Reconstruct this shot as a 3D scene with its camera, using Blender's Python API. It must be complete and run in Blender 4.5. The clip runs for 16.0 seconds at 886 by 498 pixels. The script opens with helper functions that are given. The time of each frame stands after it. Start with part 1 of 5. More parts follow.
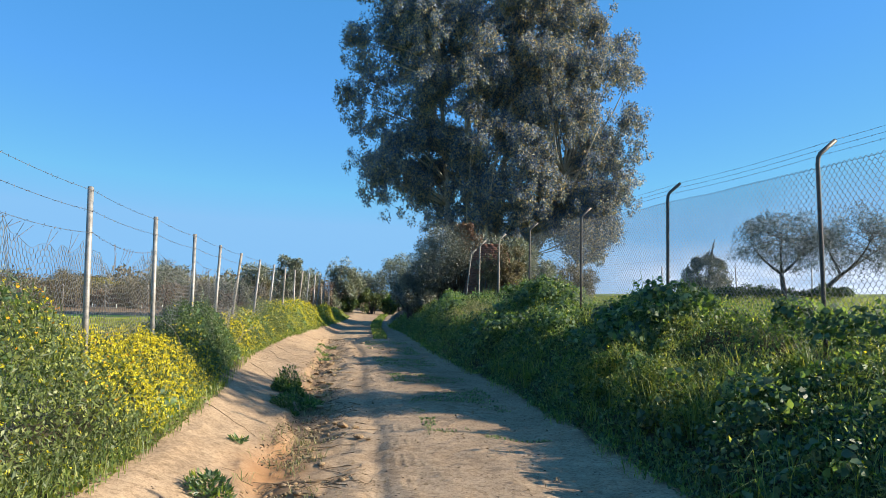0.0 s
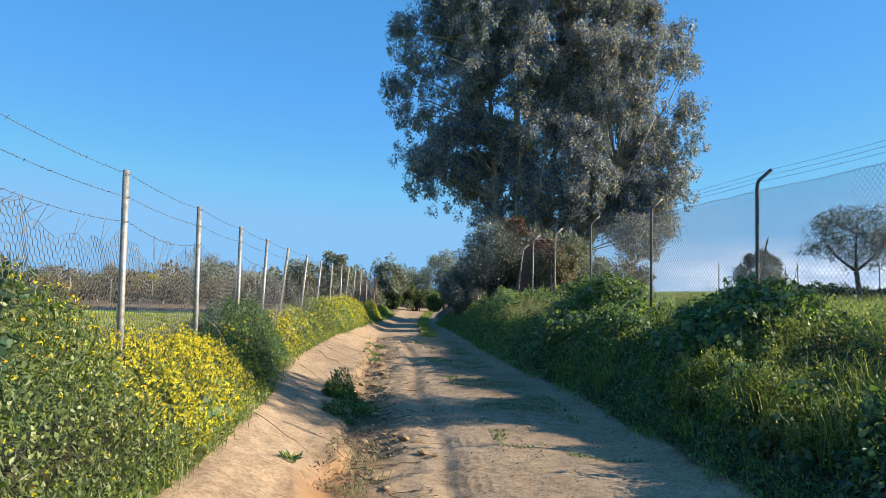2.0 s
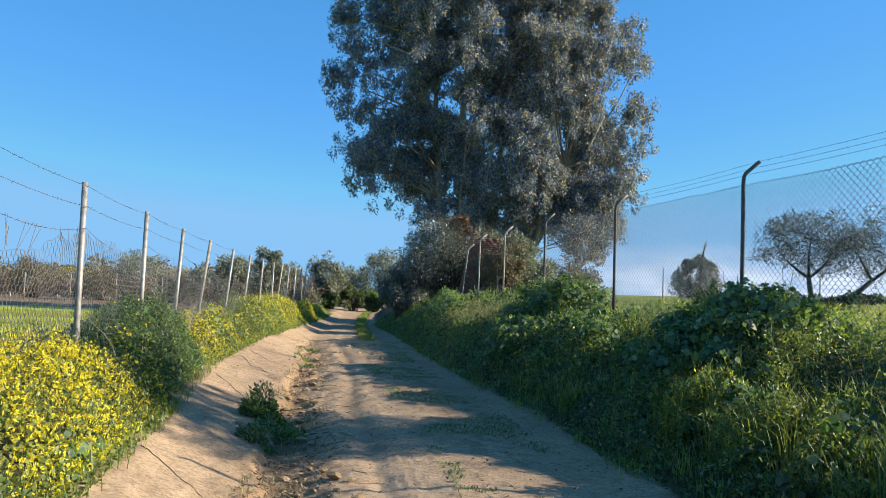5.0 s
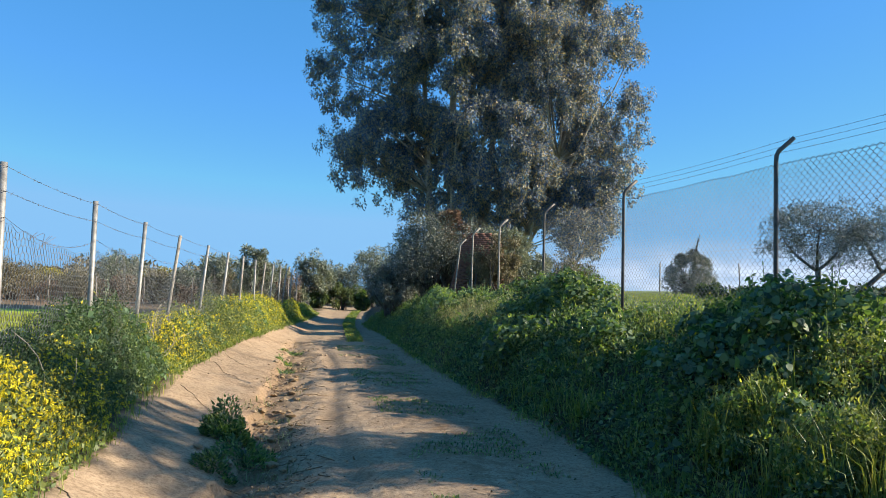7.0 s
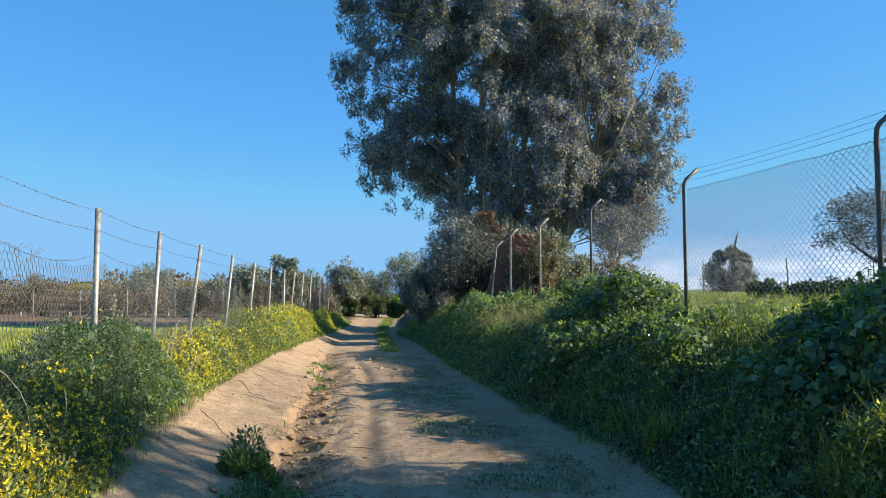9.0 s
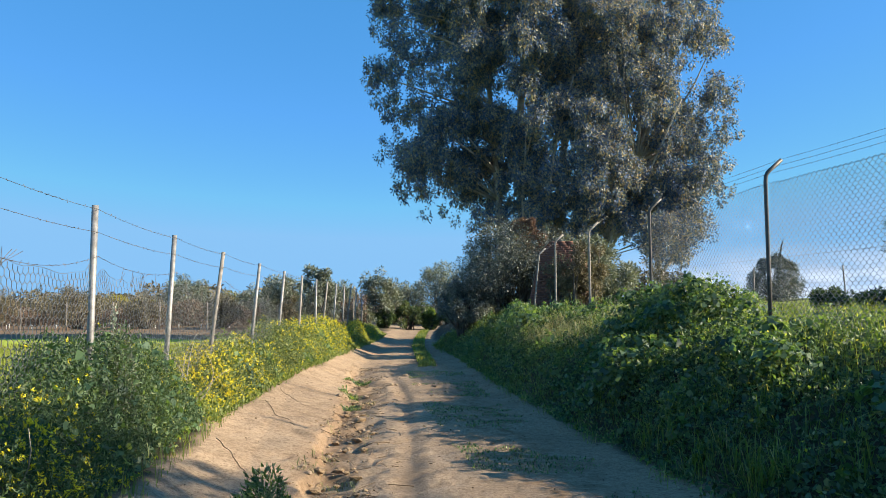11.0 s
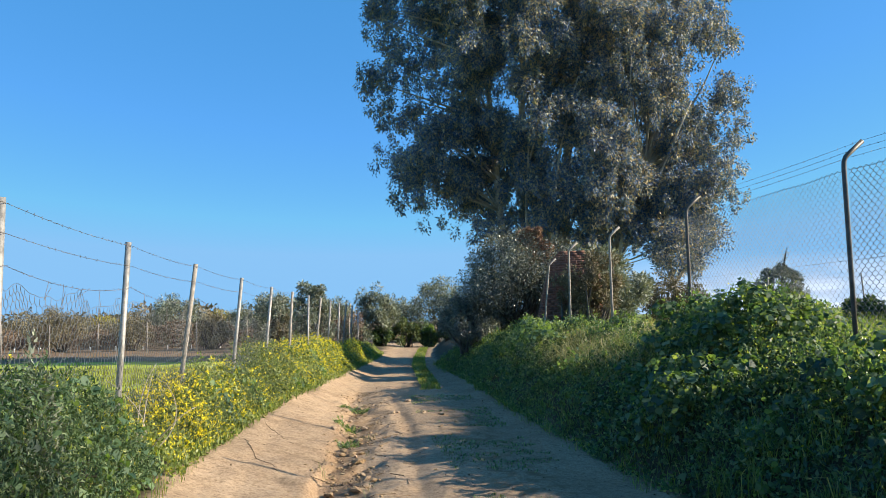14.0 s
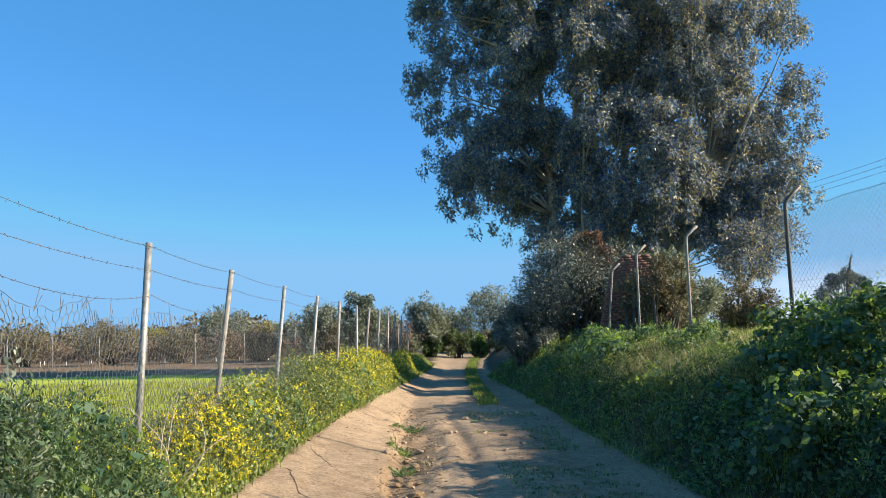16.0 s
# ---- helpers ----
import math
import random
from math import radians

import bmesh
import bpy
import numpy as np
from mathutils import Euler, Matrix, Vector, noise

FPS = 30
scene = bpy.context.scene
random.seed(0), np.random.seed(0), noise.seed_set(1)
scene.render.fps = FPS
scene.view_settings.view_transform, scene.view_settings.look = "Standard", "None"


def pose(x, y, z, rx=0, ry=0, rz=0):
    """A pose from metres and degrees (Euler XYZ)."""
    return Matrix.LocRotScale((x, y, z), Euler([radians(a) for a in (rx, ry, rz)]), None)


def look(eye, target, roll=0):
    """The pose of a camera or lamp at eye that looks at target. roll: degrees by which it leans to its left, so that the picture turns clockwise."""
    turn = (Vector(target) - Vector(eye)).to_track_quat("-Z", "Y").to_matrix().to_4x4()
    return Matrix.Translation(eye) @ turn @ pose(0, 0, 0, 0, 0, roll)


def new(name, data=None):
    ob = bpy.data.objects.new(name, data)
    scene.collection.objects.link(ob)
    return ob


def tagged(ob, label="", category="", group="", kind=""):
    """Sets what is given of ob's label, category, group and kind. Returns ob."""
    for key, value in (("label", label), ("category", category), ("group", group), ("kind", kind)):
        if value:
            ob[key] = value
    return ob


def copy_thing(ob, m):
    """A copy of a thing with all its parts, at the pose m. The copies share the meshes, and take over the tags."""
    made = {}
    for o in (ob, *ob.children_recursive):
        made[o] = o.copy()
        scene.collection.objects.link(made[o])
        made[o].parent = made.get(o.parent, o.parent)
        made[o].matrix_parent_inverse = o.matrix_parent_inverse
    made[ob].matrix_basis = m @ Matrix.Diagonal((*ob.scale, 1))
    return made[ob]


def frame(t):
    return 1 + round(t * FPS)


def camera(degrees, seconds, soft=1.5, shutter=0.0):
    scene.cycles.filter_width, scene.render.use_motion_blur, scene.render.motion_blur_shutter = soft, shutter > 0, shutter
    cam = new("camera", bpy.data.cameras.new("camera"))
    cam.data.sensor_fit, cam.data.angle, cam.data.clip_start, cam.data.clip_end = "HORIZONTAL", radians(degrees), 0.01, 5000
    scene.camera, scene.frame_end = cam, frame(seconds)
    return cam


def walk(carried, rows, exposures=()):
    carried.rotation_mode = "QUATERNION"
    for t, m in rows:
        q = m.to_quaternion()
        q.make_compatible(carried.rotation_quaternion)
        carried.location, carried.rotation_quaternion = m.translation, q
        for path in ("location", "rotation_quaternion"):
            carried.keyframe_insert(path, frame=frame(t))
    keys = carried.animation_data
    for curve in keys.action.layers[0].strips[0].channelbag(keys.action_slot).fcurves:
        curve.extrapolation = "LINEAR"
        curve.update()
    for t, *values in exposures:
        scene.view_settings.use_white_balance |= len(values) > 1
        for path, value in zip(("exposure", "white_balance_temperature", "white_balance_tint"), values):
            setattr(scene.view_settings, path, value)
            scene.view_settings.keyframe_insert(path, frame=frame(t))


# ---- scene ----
cam = camera(59.0, 16.0, soft=0.65)
PATH = [
    (0, (-0.004, 0.051, 1.637), (-0.003, 2.048, 1.751), 0.8),
    (0.5, (-0.037, 0.35, 1.687), (-0.124, 2.345, 1.797), 1.0),
    (1, (-0.183, 0.621, 1.633), (-0.312, 2.614, 1.742), 0.9),
    (1.5, (-0.289, 0.835, 1.642), (-0.419, 2.828, 1.753), 0.8),
    (2, (-0.351, 1.102, 1.643), (-0.456, 3.097, 1.747), 1.0),
    (2.5, (-0.41, 1.382, 1.649), (-0.515, 3.376, 1.761), 1.2),
    (3, (-0.48, 1.646, 1.667), (-0.548, 3.642, 1.782), 1.3),
    (3.5, (-0.518, 1.891, 1.633), (-0.555, 3.887, 1.749), 1.3),
    (4, (-0.489, 2.194, 1.649), (-0.488, 4.191, 1.761), 1.8),
    (6.5, (-0.519, 3.76, 1.659), (-0.439, 5.756, 1.765), 1.6),
    (7, (-0.489, 4.116, 1.656), (-0.413, 6.112, 1.759), 1.4),
    (7.5, (-0.467, 4.404, 1.674), (-0.388, 6.4, 1.776), 1.2),
    (8, (-0.552, 4.685, 1.68), (-0.481, 6.681, 1.786), 0.7),
    (8.5, (-0.592, 4.943, 1.66), (-0.543, 6.94, 1.768), 0.2),
    (9, (-0.619, 5.294, 1.684), (-0.62, 7.291, 1.798), -0.2),
    (11.5, (-0.84, 6.888, 1.668), (-0.927, 8.881, 1.812), -0.4),
    (12, (-0.866, 7.166, 1.629), (-0.933, 9.16, 1.767), -0.5),
    (12.5, (-0.9, 7.502, 1.688), (-0.968, 9.495, 1.838), -0.8),
    (13, (-0.934, 7.78, 1.668), (-1.009, 9.771, 1.838), -1.0),
    (13.5, (-1.011, 8.083, 1.689), (-1.083, 10.074, 1.865), -1.1),
    (14, (-1.081, 8.409, 1.698), (-1.154, 10.4, 1.88), -1.3),
    (14.5, (-1.119, 8.696, 1.683), (-1.237, 10.684, 1.871), -1.1),
    (15, (-1.234, 9.021, 1.679), (-1.353, 11.01, 1.853), -1.5),
    (15.5, (-1.325, 9.367, 1.681), (-1.481, 11.353, 1.857), -1.7),
    (16, (-1.368, 9.713, 1.716), (-1.558, 11.693, 1.926), -1.7),
]
walk(cam, [(t, look(eye, target, roll)) for t, eye, target, roll in PATH], exposures=[(0, 1.22, 6250, 8), (16, 1.22, 6250, 8)])

# ---- light ----
SUN_AZ, SUN_EL = 91.0, 25.0
world = bpy.data.worlds.new("world")
scene.world = world
world.use_nodes = True
wn = world.node_tree
wn.nodes.clear()
sky = wn.nodes.new("ShaderNodeTexSky")
sky.sky_type = 'NISHITA'
sky.sun_disc = False
sky.sun_elevation = radians(SUN_EL)
sky.sun_rotation = radians(SUN_AZ)
sky.air_density, sky.dust_density, sky.ozone_density = 0.5, 0.35, 1.6
sky.altitude = 1500
bg = wn.nodes.new("ShaderNodeBackground")
bg.inputs["Strength"].default_value = 0.121
wo = wn.nodes.new("ShaderNodeOutputWorld")
hsv = wn.nodes.new("ShaderNodeHueSaturation")
hsv.inputs["Saturation"].default_value = 1.12
wn.links.new(sky.outputs[0], hsv.inputs["Color"])
even = wn.nodes.new("ShaderNodeMix")
even.data_type = 'RGBA'
even.inputs[0].default_value = 0.45
even.inputs[7].default_value = (0.24, 1.6, 3.5, 1)
wn.links.new(hsv.outputs[0], even.inputs[6])
calm = wn.nodes.new("ShaderNodeMix")
calm.data_type, calm.blend_type = 'RGBA', 'DARKEN'
calm.inputs[0].default_value = 1.0
calm.inputs[7].default_value = (0.98, 1.98, 3.2, 1)
wn.links.new(even.outputs[2], calm.inputs[6])
wn.links.new(calm.outputs[2], bg.inputs[0])
wn.links.new(bg.outputs[0], wo.inputs[0])
sun = new("sun", bpy.data.lights.new("sun", 'SUN'))
sun.data.energy, sun.data.angle, sun.data.color = 5.0, radians(0.5), (1.0, 0.86, 0.64)
SD = Vector((math.sin(radians(SUN_AZ)) * math.cos(radians(SUN_EL)), math.cos(radians(SUN_AZ)) * math.cos(radians(SUN_EL)), math.sin(radians(SUN_EL))))
sun.matrix_world = look(SD * 60, (0, 0, 0))

# ---- plan: edges of the track, ditch and fences along y ----
RNG = np.random.default_rng(7)
YL, XL = (-20, 5.4, 7.2, 10.7, 13.4, 16.7, 22, 33, 47, 60, 75), (-2.3, -2.4, -2.55, -3.0, -3.55, -4.05, -4.5, -4.95, -5.6, -6.8, -8.5)
YR, XR = (-20, 5, 6.6, 10.6, 14.4, 18, 22, 30, 38, 45, 55, 70), (2.6, 2.2, 2.05, 1.6, 1.1, 0.45, -0.15, -1.15, -2.4, -3.0, -3.5, -3.8)
YG, XG = (-20, 6.5, 8, 9.5, 12, 14, 17, 19, 21.7, 25.7, 40, 70), (-1.2, -1.5, -1.66, -1.75, -2.1, -2.45, -2.7, -2.95, -3.2, -3.9, -4.6, -6.0)
YF, XF = (-20, 5.3, 8.0, 10.86, 13.63, 16.35, 19.0, 21.8, 35, 60), (-3.0, -3.25, -3.61, -3.98, -4.31, -4.63, -4.87, -5.07, -6.0, -7.6)
YC, XC = (-20, 9.3, 13.15, 17.0, 20.75, 24.7, 27.85, 31, 40), (7.0, 4.60, 3.77, 3.0, 2.3, 1.78, 1.3, 0.9, 0.6)


def lerp_at(ys, xs):
    ys, xs = np.array(ys, float), np.array(xs, float)
    return lambda y: np.interp(y, ys, xs)


edge_l, edge_r, ditch_x, fence_l, fence_r = lerp_at(YL, XL), lerp_at(YR, XR), lerp_at(YG, XG), lerp_at(YF, XF), lerp_at(YC, XC)


def vnoise(x, y, scale, seed=0):
    """Smooth value noise in -1..1."""
    x, y = np.asarray(x, float) / scale + seed * 17.3, np.asarray(y, float) / scale + seed * 5.7
    xi, yi = np.floor(x).astype(np.int64), np.floor(y).astype(np.int64)
    fx, fy = x - xi, y - yi
    fx, fy = fx * fx * (3 - 2 * fx), fy * fy * (3 - 2 * fy)

    def lattice(a, b):
        n = (a * 374761393 + b * 668265263 + seed * 974711) & 0x7fffffff
        n = ((n ^ (n >> 13)) * 1274126177) & 0x7fffffff
        return ((n ^ (n >> 16)) & 0xffff) / 32767.5 - 1
    a, b, c, d = lattice(xi, yi), lattice(xi + 1, yi), lattice(xi, yi + 1), lattice(xi + 1, yi + 1)
    return (a * (1 - fx) + b * fx) * (1 - fy) + (c * (1 - fx) + d * fx) * fy


def step01(a, b, v):
    k = np.clip((v - a) / (b - a), 0, 1)
    return k * k * (3 - 2 * k)


def bump_at(v, c, w):
    return np.exp(-((v - c) / w) ** 2)


def height(x, y):
    """Ground height: sandy track with a washed-out ditch, low bank and field on one side, higher bank on the other."""
    x, y = np.asarray(x, float), np.asarray(y, float)
    el, er, g, fl, fr = edge_l(y), edge_r(y), ditch_x(y), fence_l(y), fence_r(y)
    near = step01(45, 20, y)
    u = np.clip((g - x) / np.maximum(g - el, 0.3), 0, 1.0)
    z = 0.32 * u ** 1.2 * (0.4 + 0.6 * near)
    z = z + 0.12 * step01(0, 1.2, el - x)
    wash = step01(30, 24, y)
    # the washed-out ditch: a ragged low scarp on one side, crumbling out to the wheel line on the other
    gj = g + 0.10 * vnoise(y, 0 * y, 0.8, 44) + 0.06 * vnoise(y, 0 * y, 0.27, 45) + 0.025 * vnoise(x, y, 0.12, 46)
    deep = wash * (0.13 + 0.055 * vnoise(y, 0 * y, 1.9, 47)) * (1 - 0.45 * bump_at(y, 7.6, 1.3))
    z = z - deep * np.where(x < gj, bump_at(x, gj, 0.05 + 0.16 * bump_at(y, 7.6, 1.0)), bump_at(x, gj, 0.62))
    z = z - wash * 0.03 * step01(0.0, 0.1, vnoise(x, y, 0.45, 48) - 0.15) * bump_at(x, gj - 0.25, 0.22)
    z = z - wash * 0.045 * step01(0.0, 0.12, vnoise(x, y, 0.5, 9)) * bump_at(x, g + 0.35, 0.3)
    z = z - 0.04 * bump_at(x, g + 1.0, 0.13) * step01(34, 24, y) - 0.03 * bump_at(x, er - 0.7, 0.35)
    v = (x - er) / np.maximum(fr - er, 0.5)
    z = z + 1.22 * (1 - np.clip(1 - v, 0, 1) ** (1.7 - 0.55 * step01(12, 8.5, y))) * step01(-0.05, 0.12, v) * (1 - 0.3 * bump_at(y, 9.0, 1.5) * step01(0.3, 1.1, x - er)) + 0.018 * np.clip(x - fr, 0, 90) * step01(0, 4, x - fr)
    far_field = step01(0, 60, x - fr) * 0.6 * vnoise(x, y, 40, 3)
    z = z + 0.3 * far_field
    inside = step01(-0.1, 0.25, x - el) * step01(0.1, -0.2, x - er)
    z = z + inside * (0.022 * vnoise(x, y, 0.9, 1) + 0.014 * vnoise(x, y, 0.28, 2) + 0.007 * vnoise(x, y, 0.1, 3))
    z = z + (1 - inside) * (0.05 * vnoise(x, y, 1.3, 6) + 0.02 * vnoise(x, y, 0.4, 7))
    z = z + wash * inside * bump_at(x, g + 0.4, 0.5) * (0.026 * vnoise(x, y, 0.19, 33) + 0.015 * np.abs(vnoise(x, y, 0.09, 34)))
    # lugs of a tractor tyre pressed into the sand beside the rut
    tread = bump_at(x, g + 1.25, 0.19) * step01(5, 6, y) * step01(15, 13, y) * step01(-0.2, 0.3, np.sin(y * 2 * np.pi / 0.95) + 0.6 * vnoise(x, y, 0.5, 14))
    z = z + tread * 0.005 * np.tanh(2.5 * np.sin((x + 0.12 * y) * 2 * np.pi / 0.095))
    return z


# ---- materials ----
def shader(name):
    m = bpy.data.materials.new(name)
    m.use_nodes = True
    nt = m.node_tree
    return m, nt, nt.nodes["Principled BSDF"]


def node(nt, kind, **vals):
    n = nt.nodes.new(kind)
    for k, v in vals.items():
        n.inputs[k].default_value = v
    return n


def ramp(nt, fac, stops):
    r = nt.nodes.new("ShaderNodeValToRGB")
    while len(r.color_ramp.elements) < len(stops):
        r.color_ramp.elements.new(0.5)
    for e, (p, c) in zip(r.color_ramp.elements, stops):
        e.position, e.color = p, (*c, 1)
    nt.links.new(fac, r.inputs[0])
    return r.outputs[0]


def mixed(nt, fac, a, b, blend='MIX'):
    m = nt.nodes.new("ShaderNodeMix")
    m.data_type, m.blend_type = 'RGBA', blend
    for sock, v in ((m.inputs[0], fac), (m.inputs[6], a), (m.inputs[7], b)):
        if isinstance(v, (int, float)):
            sock.default_value = v
        elif isinstance(v, tuple):
            sock.default_value = (*v, 1)
        else:
            nt.links.new(v, sock)
    return m.outputs[2]


def noise_tex(nt, scale, detail=4, rough=0.6, coord=None):
    n = node(nt, "ShaderNodeTexNoise", Scale=scale, Detail=detail, Roughness=rough)
    if coord is None:
        coord = nt.nodes.new("ShaderNodeTexCoord").outputs["Object"]
    nt.links.new(coord, n.inputs["Vector"])
    return n.outputs[0]


def bumped(nt, bsdf, fac, dist, strength=1.0):
    b = node(nt, "ShaderNodeBump", Strength=strength, Distance=dist)
    nt.links.new(fac, b.inputs["Height"])
    nt.links.new(b.outputs[0], bsdf.inputs["Normal"])


def leaf_mat(name, stops, rough=0.5, through_light=0.35, tint=(1.3, 1.25, 0.5), gloss=0.4):
    """Foliage: each leaf takes a shade of its own; light shines through it."""
    m, nt, b = shader(name)
    geo = nt.nodes.new("ShaderNodeNewGeometry")
    col = ramp(nt, geo.outputs["Random Per Island"], stops)
    patch = ramp(nt, noise_tex(nt, 1.3, 2), [(0.3, (0.8, 0.8, 0.8)), (0.7, (1.25, 1.25, 1.15))])
    col = mixed(nt, 0.8, col, patch, 'MULTIPLY')
    nt.links.new(col, b.inputs["Base Color"])
    b.inputs["Roughness"].default_value = rough
    b.inputs["Specular IOR Level"].default_value = gloss
    if through_light:
        tr = nt.nodes.new("ShaderNodeBsdfTranslucent")
        nt.links.new(mixed(nt, 1.0, col, tint, 'MULTIPLY'), tr.inputs[0])
        mx = nt.nodes.new("ShaderNodeMixShader")
        mx.inputs[0].default_value = through_light
        nt.links.new(b.outputs[0], mx.inputs[1])
        nt.links.new(tr.outputs[0], mx.inputs[2])
        nt.links.new(mx.outputs[0], nt.nodes["Material Output"].inputs[0])
    return m


def plain_mat(name, a, b_, scale, rough=0.7, metal=0.0, relief=0.004, fine=None):
    """Two-tone surface with grain at two scales."""
    m, nt, b = shader(name)
    n1, n2 = noise_tex(nt, scale, 5), noise_tex(nt, fine or scale * 9, 3)
    f = mixed(nt, 0.4, n1, n2)
    nt.links.new(ramp(nt, f, [(0.35, a), (0.65, b_)]), b.inputs["Base Color"])
    b.inputs["Roughness"].default_value, b.inputs["Metallic"].default_value = rough, metal
    bumped(nt, b, f, relief)
    return m


def ground_mat():
    m, nt, b = shader("earth and turf")
    co = nt.nodes.new("ShaderNodeTexCoord").outputs["Object"]
    big, mid, fine, grit = noise_tex(nt, 0.7, 4, 0.6, co), noise_tex(nt, 4, 5, 0.65, co), noise_tex(nt, 28, 5, 0.7, co), noise_tex(nt, 130, 2, 0.6, co)
    sand = ramp(nt, mixed(nt, 0.5, big, mid), [(0.3, (0.245, 0.17, 0.11)), (0.5, (0.36, 0.262, 0.175)), (0.7, (0.45, 0.335, 0.23))])
    sand = mixed(nt, 0.75, sand, ramp(nt, fine, [(0.33, (0.5, 0.45, 0.4)), (0.55, (1.12, 1.1, 1.08))]), 'MULTIPLY')
    sand = mixed(nt, 0.35, sand, ramp(nt, grit, [(0.35, (0.5, 0.47, 0.42)), (0.6, (1.2, 1.2, 1.2))]), 'MULTIPLY')

    mottle = noise_tex(nt, 10, 6, 0.75, co)
    sand = mixed(nt, 0.65, sand, ramp(nt, mottle, [(0.34, (0.55, 0.52, 0.5)), (0.5, (0.98, 0.98, 0.98)), (0.68, (1.14, 1.13, 1.12))]), 'MULTIPLY')

    def mask(key):
        a = nt.nodes.new("ShaderNodeAttribute")
        a.attribute_name = key
        return a.outputs["Fac"]
    rough_mid = ramp(nt, mid, [(0.42, (0, 0, 0)), (0.6, (1, 1, 1))])
    litter = mixed(nt, 1.0, mask("litter"), rough_mid, 'MULTIPLY')
    sand = mixed(nt, litter, sand, mixed(nt, fine, (0.13, 0.08, 0.045), (0.26, 0.165, 0.09)))
    sand = mixed(nt, mask("clay"), sand, mixed(nt, mid, (0.30, 0.14, 0.055), (0.45, 0.23, 0.10)))
    sand = mixed(nt, mask("damp_and_shade"), sand, mixed(nt, fine, (0.10, 0.068, 0.045), (0.17, 0.115, 0.075)))
    soil = ramp(nt, fine, [(0.3, (0.028, 0.024, 0.015)), (0.6, (0.06, 0.05, 0.028)), (0.75, (0.045, 0.06, 0.02))])
    crop = ramp(nt, mixed(nt, 0.5, fine, big), [(0.3, (0.25, 0.30, 0.03)), (0.55, (0.37, 0.42, 0.05)), (0.75, (0.45, 0.48, 0.08))])
    turf = ramp(nt, mixed(nt, 0.5, fine, big), [(0.3, (0.08, 0.11, 0.02)), (0.55, (0.17, 0.20, 0.045)), (0.75, (0.30, 0.28, 0.09))])
    plough = ramp(nt, mid, [(0.3, (0.12, 0.075, 0.045)), (0.6, (0.23, 0.15, 0.09))])
    col = mixed(nt, mask("crop"), soil, crop)
    col = mixed(nt, mask("turf"), col, turf)
    col = mixed(nt, mask("plough"), col, plough)
    col = mixed(nt, mask("track"), col, sand)
    nt.links.new(col, b.inputs["Base Color"])
    b.inputs["Roughness"].default_value = 0.95
    b.inputs["Specular IOR Level"].default_value = 0.195
    bumped(nt, b, mixed(nt, 0.5, mixed(nt, 0.5, mottle, fine), grit), 0.013, 0.8)
    return m


M_GROUND = ground_mat()
M_GALV = plain_mat("weathered galvanised steel", (0.15, 0.14, 0.135), (0.37, 0.355, 0.34), 14, 0.55, 0.35, 0.001)
M_RUSTPOST = plain_mat("dull brown-grey painted steel", (0.045, 0.042, 0.042), (0.125, 0.112, 0.105), 9, 0.55, 0.35, 0.001)
M_WIRE = plain_mat("dull fence wire", (0.10, 0.105, 0.11), (0.19, 0.195, 0.20), 30, 0.5, 0.3, 0.0)
M_RUSTWIRE = plain_mat("rusted barbed wire", (0.10, 0.08, 0.07), (0.20, 0.17, 0.15), 30, 0.6, 0.4, 0.0)
M_STONE = plain_mat("pale field stone", (0.24, 0.165, 0.105), (0.42, 0.31, 0.205), 20, 0.9, 0, 0.004)
M_CLOD = plain_mat("sandy earth clod", (0.20, 0.125, 0.065), (0.40, 0.275, 0.155), 12, 0.95, 0, 0.012)
M_STICK = plain_mat("dry root bark", (0.14, 0.09, 0.055), (0.28, 0.19, 0.11), 30, 0.9, 0, 0.002)
M_DRYSTICK = plain_mat("bleached dead stem", (0.26, 0.215, 0.165), (0.42, 0.37, 0.30), 30, 0.9, 0, 0.001)
M_EUCBARK = plain_mat("pale peeling eucalyptus bark", (0.22, 0.185, 0.15), (0.55, 0.49, 0.42), 2.2, 0.85, 0, 0.01, 11)
M_BARK = plain_mat("grey olive bark", (0.05, 0.042, 0.038), (0.13, 0.11, 0.095), 8, 0.95, 0, 0.01)
M_WOODPOST = plain_mat("weathered fence stake", (0.16, 0.14, 0.12), (0.36, 0.32, 0.285), 12, 0.85, 0, 0.002)
M_GUARD = plain_mat("white plastic tree guard", (0.60, 0.60, 0.58), (0.78, 0.78, 0.76), 5, 0.6, 0, 0.0)
M_BRICK = plain_mat("red-brown brick", (0.155, 0.07, 0.05), (0.215, 0.10, 0.072), 6, 0.9, 0, 0.002)
M_MORTAR = plain_mat("crumbling mortar", (0.15, 0.075, 0.055), (0.20, 0.105, 0.08), 15, 0.95, 0, 0.004)

M_MALLOW = leaf_mat("mallow leaves", [(0, (0.026, 0.058, 0.044)), (0.5, (0.072, 0.128, 0.078)), (0.9, (0.135, 0.2, 0.115)), (1, (0.20, 0.265, 0.155))], 0.5, 0.42, (2.3, 2.15, 0.5), 0.34)
M_WEED = leaf_mat("mixed weeds", [(0, (0.028, 0.063, 0.043)), (0.5, (0.082, 0.14, 0.08)), (0.9, (0.155, 0.22, 0.118)), (1, (0.31, 0.35, 0.20))], 0.42, 0.45, (2.4, 2.2, 0.4), 0.5)
M_BUSH = leaf_mat("dark bush leaves", [(0, (0.022, 0.048, 0.028)), (0.5, (0.058, 0.10, 0.05)), (0.9, (0.115, 0.165, 0.08)), (1, (0.22, 0.26, 0.14))], 0.5, 0.35, (1.6, 1.5, 0.5), 0.35)
